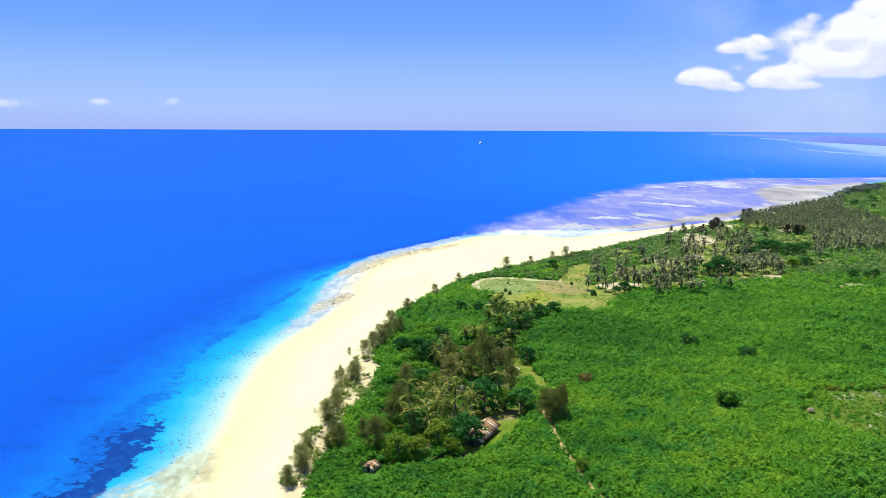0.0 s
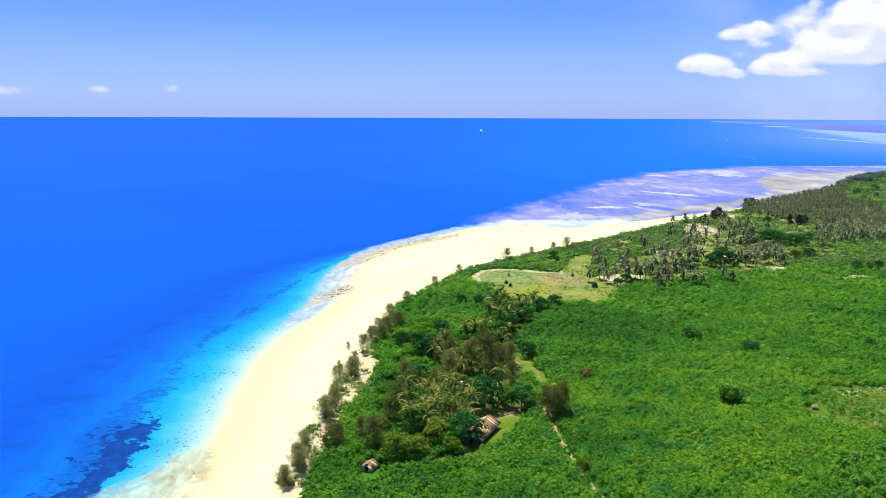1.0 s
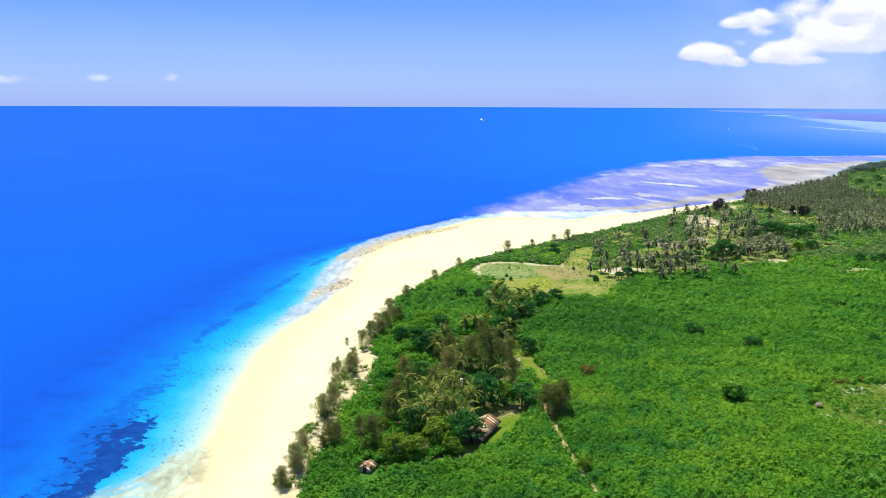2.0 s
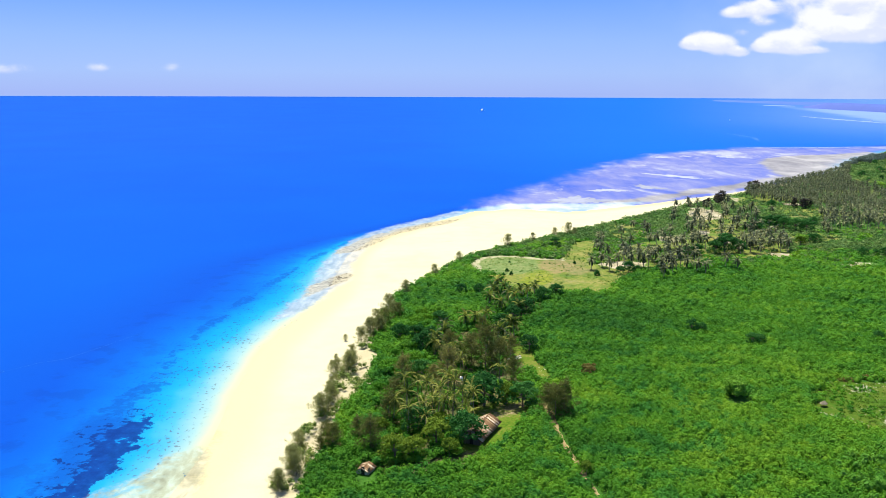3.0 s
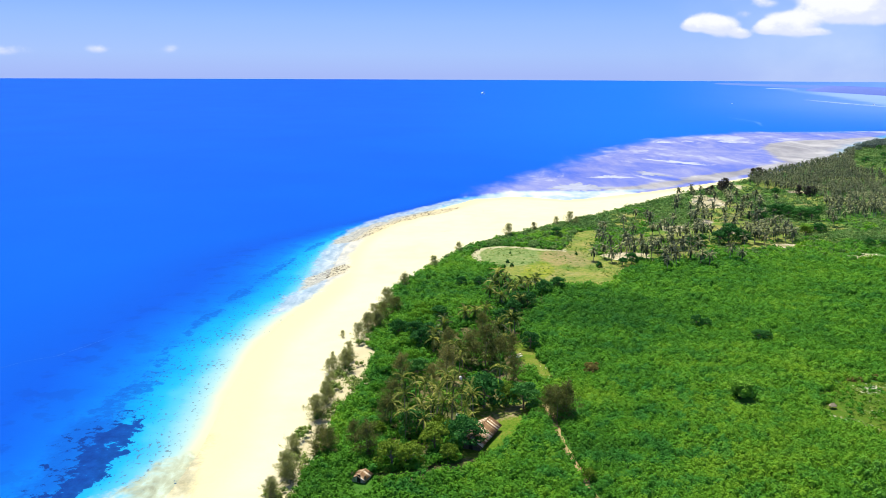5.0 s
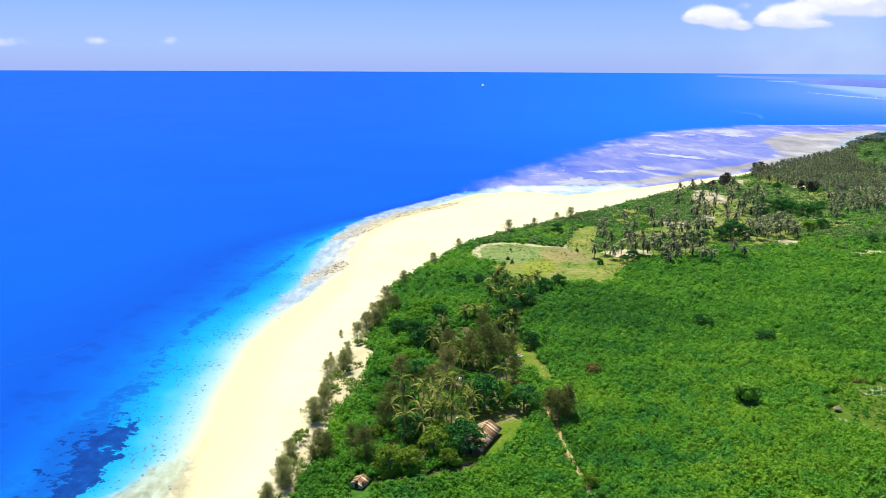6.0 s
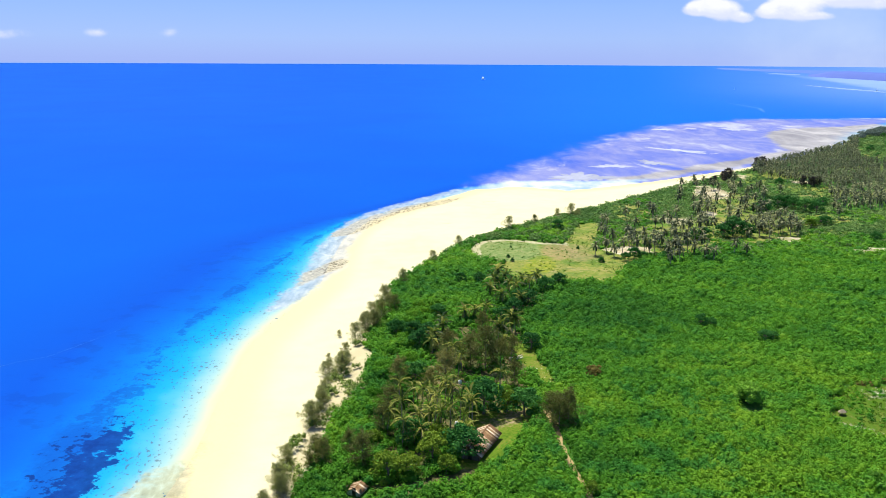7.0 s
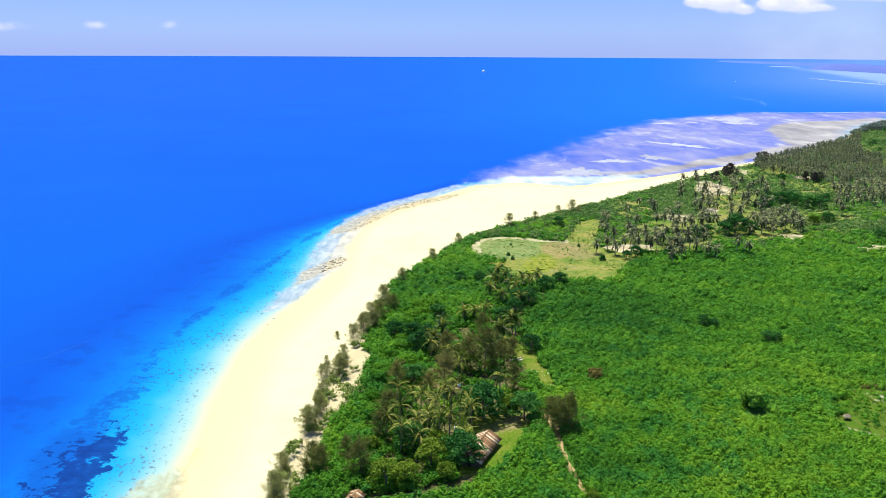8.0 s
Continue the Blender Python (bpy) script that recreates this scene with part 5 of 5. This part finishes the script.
gable_house("house", "long house with a rusty corrugated iron roof in a grassy yard", 10.7, 208.0, hz, -23.9, 14.8, 6.6, 2.85 - hz, 4.7 - hz, SHADED_MUDWALL, 0.62, 4)
hz = ground_z(-17.1, 186.6)
gable_house("hut", "small grey-walled hut with a rusty iron roof", -17.3, 187.0, hz, -24.0, 4.0, 3.8, 2.35 - hz, 3.2 - hz, PLASTER, 0.5, 1, 0.35)


def field_shelter(x, y):
    z = ground_z(x, y)
    root = tagged(new("field_shelter"), "little grey thatched shelter beside a stony clearing", "shelter")
    root.matrix_basis = pose(x, y, z, 0, 0, 20) @ Matrix.Diagonal((0.72, 0.72, 0.8, 1))
    for a in (-1, 1):
        for b in (-1, 1):
            v, f = tube([(0, 0, -0.3), (0.02, 0, 0.6), (0, 0.02, 1.3)], (0.06, 0.055, 0.05), 6)
            part("post", make_mesh("post", v, f, TIMBER, None, True), root, at=pose(a * 0.95, b * 0.7, 0))
    rg = np.random.RandomState(5)
    bm = bmesh.new()
    rim, peak = [], [bm.verts.new((-0.55, 0, 2.1)), bm.verts.new((0.55, 0, 2.1))]
    for k in range(16):
        q = 2 * math.pi * k / 16
        rim.append(bm.verts.new((1.65 * math.cos(q), 1.3 * math.sin(q), 1.15 + rg.uniform(-0.08, 0.08))))
    for k in range(16):
        a, b = rim[k], rim[(k + 1) % 16]
        pa, pb = peak[a.co.x > 0], peak[b.co.x > 0]
        bm.faces.new((a, b, pb) if pa == pb else (a, b, pb, pa))
    got = bmesh.ops.extrude_face_region(bm, geom=list(bm.faces))
    for el in got["geom"]:
        if isinstance(el, bmesh.types.BMVert):
            el.co.z -= 0.14
    bmesh.ops.recalc_face_normals(bm, faces=bm.faces)
    part("thatch_roof", from_bm("thatch_roof", bm, THATCH), root)


field_shelter(110.2, 228.1)


# ---------------------------------------------------------------- stones
def stone_field(name, label, spots, mat, seed, low, high, flat=0.5):
    r = np.random.RandomState(seed)
    base = bmesh.new()
    bmesh.ops.create_icosphere(base, subdivisions=1, radius=1.0)
    bv = np.array([v.co[:] for v in base.verts])
    bf = np.array([[v.index for v in f.verts] for f in base.faces])
    base.free()
    spots = np.array(spots)
    zs = np.maximum(land_height(spots[:, 0], spots[:, 1]), -0.15)
    bits = []
    for (x, y), z in zip(spots, zs):
        s = low + (high - low) * r.uniform() ** 2.2
        v = bv * r.uniform(0.65, 1.3, (len(bv), 1)) * (s * r.uniform(0.8, 1.6), s, s * flat)
        q = r.uniform(0, 6.28)
        rot = np.array([[math.cos(q), -math.sin(q), 0], [math.sin(q), math.cos(q), 0], [0, 0, 1]])
        bits.append((v @ rot.T + (x, y, z), bf))
    v, f = join(bits)
    tagged(new(name, make_mesh(name, v, f, mat)), label, "stones", kind="stuff")


def along(line, count, spread, seed):
    r = np.random.RandomState(seed)
    line = np.array(line, float)
    seg = np.linalg.norm(np.diff(line, axis=0), axis=1)
    cum = np.concatenate([[0], np.cumsum(seg)])
    t = r.uniform(0, cum[-1], count)
    x, y = np.interp(t, cum, line[:, 0]), np.interp(t, cum, line[:, 1])
    return np.stack([x + r.normal(0, spread, count), y + r.normal(0, spread, count)], 1)


stone_field("beach_rocks", "low brown beach rock broken along the waterline", np.concatenate([np.array(scatter(LEDGES[0], 240, 0.6, 5)), np.array(scatter(LEDGES[1], 640, 0.6, 6))]), ROCK, 6, 0.10, 0.60, 0.4)
stone_field("shore_stones", "small dark stones strewn along the tide line", along([(-66.5, 262), (-66.0, 290), (-62.5, 306), (-60, 322)], 60, 0.9, 7), ROCK, 61, 0.08, 0.34, 0.4)
stone_field("shallow_rocks", "dark coral heads awash in the shallows", np.concatenate([along([(-70, 205), (-73, 246), (-71, 290), (-65, 325)], 820, 2.9, 7), along([(-78, 230), (-79, 262), (-76, 300)], 110, 2.6, 9), along([(-68, 176), (-64, 190)], 40, 2.5, 8)]), HEADS, 9, 0.09, 0.58, 0.22)
stone_field("beach_wrack", "flat clumps of dark dried weed on the sand", np.concatenate([along([(0, 491), (5, 492)], 10, 1.2, 71), along([(30, 567), (37, 568)], 12, 1.3, 72)]), ROCK, 74, 0.2, 0.5, 0.12)
stone_field("coral_stones", "white coral stones strewn over a rough clearing", np.concatenate([
    along([(125, 241), (131, 244)], 230, 1.8, 12), along([(138, 244), (142, 247)], 170, 1.6, 18), along([(119, 224), (123, 227)], 40, 1.3, 19), along([(129, 224), (134, 228)], 210, 1.8, 20), along([(121, 214), (123, 220)], 50, 0.7, 21),
    along([(116, 212), (118, 204)], 50, 0.8, 22), along([(105, 226), (107, 225)], 16, 0.4, 23), along([(106.6, 224.6), (109, 222.2), (113.5, 219.5)], 70, 0.7, 26), along([(110, 222.5), (116, 215)], 30, 0.7, 24), np.array(scatter([(112, 225), (125, 245), (160, 249), (165, 220), (130, 208)], 150, 0.8, 13)),
    along([(31, 262), (34, 250)], 30, 1.3, 15), along([(92, 182), (99, 182)], 50, 1.0, 16), along([(85, 179), (89, 178)], 40, 0.9, 25)]), CORAL, 17, 0.06, 0.26, 0.5)


# ---------------------------------------------------------------- scrub
def bush_field(name, label, x, y, z, tall, rad, tone, leaf, mat, seed):
    """Many low bushes in one mesh: a closed leafy mass each, with leaves standing out of it."""
    r = np.random.RandomState(seed)
    quads, tones = [], []
    far = np.hypot(x, y)
    for lo, hi, count in ((0, 235, 38), (235, 340, 30), (340, 560, 22), (560, 3000, 16)):
        k = (far >= lo) & (far < hi)
        m = int(k.sum())
        if not m:
            continue
        d = r.normal(0, 1, (m, count, 3))
        d[:, :, 2] = np.abs(d[:, :, 2]) * 1.15 - 0.12
        d /= np.linalg.norm(d, axis=2)[:, :, None]
        lobes = 1 + 0.28 * np.sin(2 * np.arctan2(d[:, :, 1], d[:, :, 0]) + r.uniform(0, 6.28, (m, 1))) + 0.16 * np.sin(5 * d[:, :, 2] + r.uniform(0, 6.28, (m, 1)))
        h, rr = tall[k][:, None] * r.uniform(0.85, 1.15, (m, count)), rad[k][:, None] * lobes * r.uniform(0.8, 1.25, (m, count))
        dome = np.minimum(rr, h * 0.75)
        at = np.stack([x[k][:, None] + d[:, :, 0] * rr, y[k][:, None] + d[:, :, 1] * rr, z[k][:, None] + h - dome * (1 - d[:, :, 2])], 2)
        quads.append(leaf_quads(r, at.reshape(-1, 3), d.reshape(-1, 3) + (0, 0, 0.2), np.repeat(leaf[k], count), 0.68, 0.32))
        tones.append(np.repeat(tone[k], count * 4))
    dirs = []
    for ring in range(3):
        e0 = radians((-6, 28, 66)[ring])
        q = np.arange(6) * 2 * math.pi / 6 + ring * 0.5
        dirs.append(np.stack([np.cos(q) * math.cos(e0), np.sin(q) * math.cos(e0), np.full(6, math.sin(e0))], 1))
    dirs = np.concatenate(dirs)
    rr = rad[:, None] * 0.68 * r.uniform(0.55, 1.25, (len(x), 18))
    dome = np.minimum(rr, tall[:, None] * 0.75)
    core = np.stack([x[:, None] + dirs[:, 0] * rr, y[:, None] + dirs[:, 1] * rr, z[:, None] + tall[:, None] - 0.36 - dome * (1 - dirs[:, 2])], 2)
    cell = [(a * 6 + b, a * 6 + (b + 1) % 6, a * 6 + 6 + (b + 1) % 6, a * 6 + 6 + b) for a in range(2) for b in range(6)] + [(12, 13, 14, 15), (12, 15, 16, 17)]
    cf = (np.arange(len(x))[:, None, None] * 18 + np.array(cell)[None]).reshape(-1, 4)
    v, f = join([quads_to(np.concatenate(quads)), (core.reshape(-1, 3), cf)])
    me = make_mesh(name, v, f, mat, dict(tone=np.concatenate(tones + [np.repeat(tone - 0.05, 18)])))
    tagged(new(name, me), label, "scrub", kind="stuff")


# lusher and paler stretches of the scrub: place, spread, tone
TONES = [(66, 300, 34, 46, -0.28), (98, 212, 30, 28, 0.32), (100, 335, 60, 34, -0.25), (72, 232, 16, 26, 0.74), (66, 192, 14, 16, 0.81), (48, 235, 10, 24, 0.35), (108, 254, 14, 14, 0.34), (131, 285, 30, 25, -0.14), (160, 330, 60, 40, 0.2), (40, 212, 6, 16, -0.14), (50, 280, 14, 26, -0.08), (60, 330, 26, 30, -0.27), (16, 185, 16, 12, 0.41), (125, 190, 28, 26, -0.41), (140, 270, 30, 14, -0.27)]


def build_scrub():
    r = np.random.RandomState(77)
    xs, ys, ss = [], [], []
    y = 160.0
    while y < 1380:
        s = max(1.45, y / 145)
        x = np.arange(-50.0, 0.58 * y + 14, s)
        xs.append(x + r.uniform(-0.5, 0.5, len(x)) * s)
        ys.append(np.full(len(x), y) + r.uniform(-0.5, 0.5, len(x)) * s)
        ss.append(np.full(len(x), s))
        y += s
    x, y, s = (np.concatenate(a) for a in (xs, ys, ss))
    sg = side(GREENLINE, x, y)
    free = (signed(MEADOW, x, y) < -0.5) & (signed(YARD, x, y) < -0.3) & (signed(LAWN, x, y) < 0) & (distance(FOOTPATH, x, y) > 0.95 + 0.4 * smooth(y, 196, 206))
    free &= (distance([(-17.1, 187), (-16.6, 182.5)], x, y) > 2.6) & (distance([(110.2, 228.4), (109.0, 222)], x, y) > 2.6) & (distance([(87.6, 234.4), (87.2, 230.2)], x, y) > 3.4)
    free &= distance(SHADE_LINE, x, y) > 1.9
    for p in BARE:
        free &= signed(p, x, y) + 9 * (value_noise(x, y, 5, 33) - 0.5) * (y > 300) < 0
    clear = signed(CLEARING, x, y) + 5 * (value_noise(x, y, 5, 71) - 0.5) > 0
    rough = free & clear
    free &= ~clear | (r.rand(len(x)) < 0.6 * value_noise(x, y, 9, 31))
    rough &= ~free & (r.rand(len(x)) < 0.55 + 0.45 * value_noise(x, y, 7, 43))
    mid = smooth(y, 420, 520)
    free &= (r.rand(len(x)) > 0.5 * mid * smooth(value_noise(x, y, 30, 5), 0.4, 0.7))
    floor = np.maximum(signed(GROVE_FLOOR, x, y), signed(GROVE_REAR, x, y)) > 0
    free &= ~floor | (r.rand(len(x)) < 0.5 * value_noise(x, y, 8, 37))
    strip = dune_strip(x, y)
    dune = free & (sg > -1.2) & (sg <= strip) & (r.rand(len(x)) < np.where(sg < 2.0, 0.75, 0.4) * smooth(value_noise(x, y, 4.5, 19), 0.4, 0.62)) & (y < 345)
    free &= sg > strip
    home = smooth(signed(HOMESTEAD, x, y), -1, 5)
    free &= r.rand(len(x)) > 0.55 * home
    lump = 0.65 * value_noise(x, y, 5, 21) + 0.35 * value_noise(x, y, 18, 22)
    wood = smooth(y, 175, 200) * smooth(y, 350, 300) * smooth(x, 45, 28)
    one = r.uniform(0, 1, len(x)) ** 1.6
    tall = (0.9 + 1.45 * lump + 0.6 * one + 1.2 * wood * value_noise(x, y, 6, 24)) * (1 - 0.45 * home) * (1 - 0.3 * mid) * np.where(clear, 0.35, np.where(floor, 0.6, 1.0))
    rad = s * (0.62 + 0.5 * one) * r.uniform(0.85, 1.15, len(x)) * np.where(clear, 0.55, 1.0)
    tone = np.clip(r.normal(0, 0.24, len(x)), -0.6, 0.6) + 0.4 * (value_noise(x, y, 4, 25) - 0.5) + 0.8 * (value_noise(x, y, 9, 26) - 0.5) + sum(a * np.exp(-((x - cx) / wx) ** 2 - ((y - cy) / wy) ** 2) for cx, cy, wx, wy, a in TONES) - 0.02 * wood - 0.2 * smooth(y, 265, 330) * smooth(y, 450, 390)
    z = land_height(x, y)
    leaf = np.where(rough, 0.30, np.maximum(0.58, s * 0.36))
    free &= signed(WOOD, x, y) < 1
    sparse = free & (r.rand(len(x)) < smooth(y, 395, 480) * (0.45 + 0.9 * value_noise(x, y, 26, 41)) + smooth(y, 540, 640))
    free &= ~sparse
    tall, rad = np.where(rough, tall * 0.7, tall), np.where(rough, rad * 1.1, rad)
    for k, name, label, mat in ((rough, "rough_grass", "rough tussocky grass in a stony clearing", TUSSOCK), (sparse, "low_scrub", "low olive-green scrub thinning out over dry ground", LOW), (free, "scrub", "dense bright green coastal scrub covering the land", SCRUB), (dune, "dune_bushes", "sparse grey-green bushes on the dune sand", DUNE)):
        low = 0.75 if mat is not SCRUB else 1.0
        bush_field(name, label, x[k], y[k], z[k], tall[k] * low, rad[k] * low, tone[k], leaf[k], mat, 78)


build_scrub()


def extra_bushes():
    r = np.random.RandomState(5)
    k = 46
    p = along([(125, 249.5), (150, 252.5), (180, 254)], k, 0.7, 51)
    bush_field("dry_hedge", "dry brown bushes along the rim of a clearing", p[:, 0], p[:, 1], land_height(p[:, 0], p[:, 1]), r.uniform(0.9, 1.5, k), r.uniform(0.8, 1.3, k), r.normal(0, 0.3, k), np.full(k, 0.55), DEAD, 52)
    p = np.array(scatter([(92, 172), (95, 190), (112, 201), (128, 190), (118, 172)], 75, 1.6, 53))
    k = len(p)
    bush_field("large_leaved_bushes", "pale green large-leaved bushes standing out of the scrub", p[:, 0], p[:, 1], land_height(p[:, 0], p[:, 1]), r.uniform(2.0, 3.2, k), r.uniform(0.9, 1.5, k), r.normal(0.35, 0.3, k), r.uniform(0.6, 0.9, k), BIG_LEAF, 54)


extra_bushes()


def meadow_tussocks():
    r = np.random.RandomState(61)
    p = np.array(scatter(MEADOW, 620, 1.1, 62))
    keep = value_noise(p[:, 0], p[:, 1], 7, 63) + r.uniform(-0.25, 0.25, len(p)) > 0.42
    p = p[keep]
    k = len(p)
    bush_field("meadow_tussocks", "low dry and green tufts of grass dotting the meadow", p[:, 0], p[:, 1], land_height(p[:, 0], p[:, 1]) - 0.15, r.uniform(0.35, 0.75, k), r.uniform(0.35, 0.9, k), r.normal(0.5, 0.7, k), np.full(k, 0.34), TUSSOCK, 64)


meadow_tussocks()


# ---------------------------------------------------------------- boats
def boat(x, y, long, turn, label, sail, canvas=False):
    z = float(lift(np.array([x]), np.array([y]))[0])
    root = tagged(new("boat"), label, "boat")
    root.matrix_basis = pose(x, y, z, 0, 0, turn)
    bm = bmesh.new()
    rows = []
    for t in np.linspace(-1, 1, 9):
        w = 0.16 * long * (1 - abs(t) ** 2.6) + 0.02
        sheer = 0.10 * long * (1 + 0.5 * t * t)
        rows.append([bm.verts.new(p) for p in ((t * long / 2, -w, sheer), (t * long / 2 * 0.92, -w * 0.6, -0.2), (t * long / 2 * 0.92, w * 0.6, -0.2), (t * long / 2, w, sheer))])
    for a, b in zip(rows[:-1], rows[1:]):
        for k in range(4):
            bm.faces.new((a[k], b[k], b[(k + 1) % 4], a[(k + 1) % 4]))
    bm.faces.new(rows[0])
    bm.faces.new(rows[-1][::-1])
    bmesh.ops.recalc_face_normals(bm, faces=bm.faces)
    part("hull", from_bm("hull", bm, WHITE), root)
    part("cabin", from_bm("cabin", box_bm(long * 0.34, long * 0.2, long * 0.16, 0.1, (-long * 0.05, 0, long * 0.17)), WHITE), root)
    v, f = tube([(long * 0.1, 0, 0.1 * long), (long * 0.1, 0, sail)], (0.09, 0.05), 6)
    part("mast", make_mesh("mast", v, f, WHITE), root)
    if canvas:
        rim = np.array([(0.16 * long, 0, 0.16 * long), (-0.42 * long, 0, 0.22 * long), (0.10 * long, 0, sail), (-0.15 * long, 0.05 * long, 0.45 * long)])
        part("lateen_sail", make_mesh("lateen_sail", rim, np.array([(0, 1, 3), (1, 2, 3), (2, 0, 3)]), CANVAS), root, "white lateen sail")


boat(158, 3330, 19, 8, "white sailing dhow far out on open water", 11, True)
boat(930, 2640, 10, 60, "small white boat with a mast in the bay", 9)
boat(1345, 2560, 9, 20, "small white boat anchored off the far sand", 6)


# ---------------------------------------------------------------- small things round the homestead
# Drum shape added in place of small white objects not identified.
def drum(x, y):
    root = tagged(new("storage_drum"), "white drum on bare sandy soil, standing in for an unidentified white object", "drum")
    root.matrix_basis = pose(x, y, ground_z(x, y))
    v, f = tube([(0, 0, -0.05), (0, 0, 0.3), (0, 0, 0.34), (0, 0, 0.7), (0, 0, 0.74), (0, 0, 1.1), (0, 0, 1.16)], (0.42, 0.46, 0.49, 0.49, 0.46, 0.44, 0.36), 14)
    part("barrel", make_mesh("barrel", v, f, WHITE, None, True), root)
    v, f = tube([(0, 0, 1.12), (0, 0, 1.2), (0, 0, 1.22)], (0.38, 0.38, 0.05), 14)
    part("lid", make_mesh("lid", v, f, WHITE), root)


drum(6.7, 248.4)
drum(2.7, 252.6)
drum(5.4, 220.3)


def rubble(x, y):
    """Tumbled blocks of a small ruined wall."""
    r = np.random.RandomState(8)
    root = tagged(new("ruined_wall"), "tumbled pinkish coral blocks of a small ruined wall", "ruin")
    root.matrix_basis = pose(x, y, ground_z(x, y), 0, 0, 30)
    block = from_bm("block", box_bm(0.7, 0.45, 0.4, 0.05), CORAL)
    for k in range(22):
        a, b = k % 8, k // 8
        part("block", block, root, at=pose((a - 3.5) * 0.62 + r.normal(0, 0.15), (b - 1) * 0.6 + r.normal(0, 0.15), 0.18 + (b == 1) * 0.33, r.normal(0, 6), r.normal(0, 6), r.uniform(-20, 20)))


rubble(25.0, 268.5)
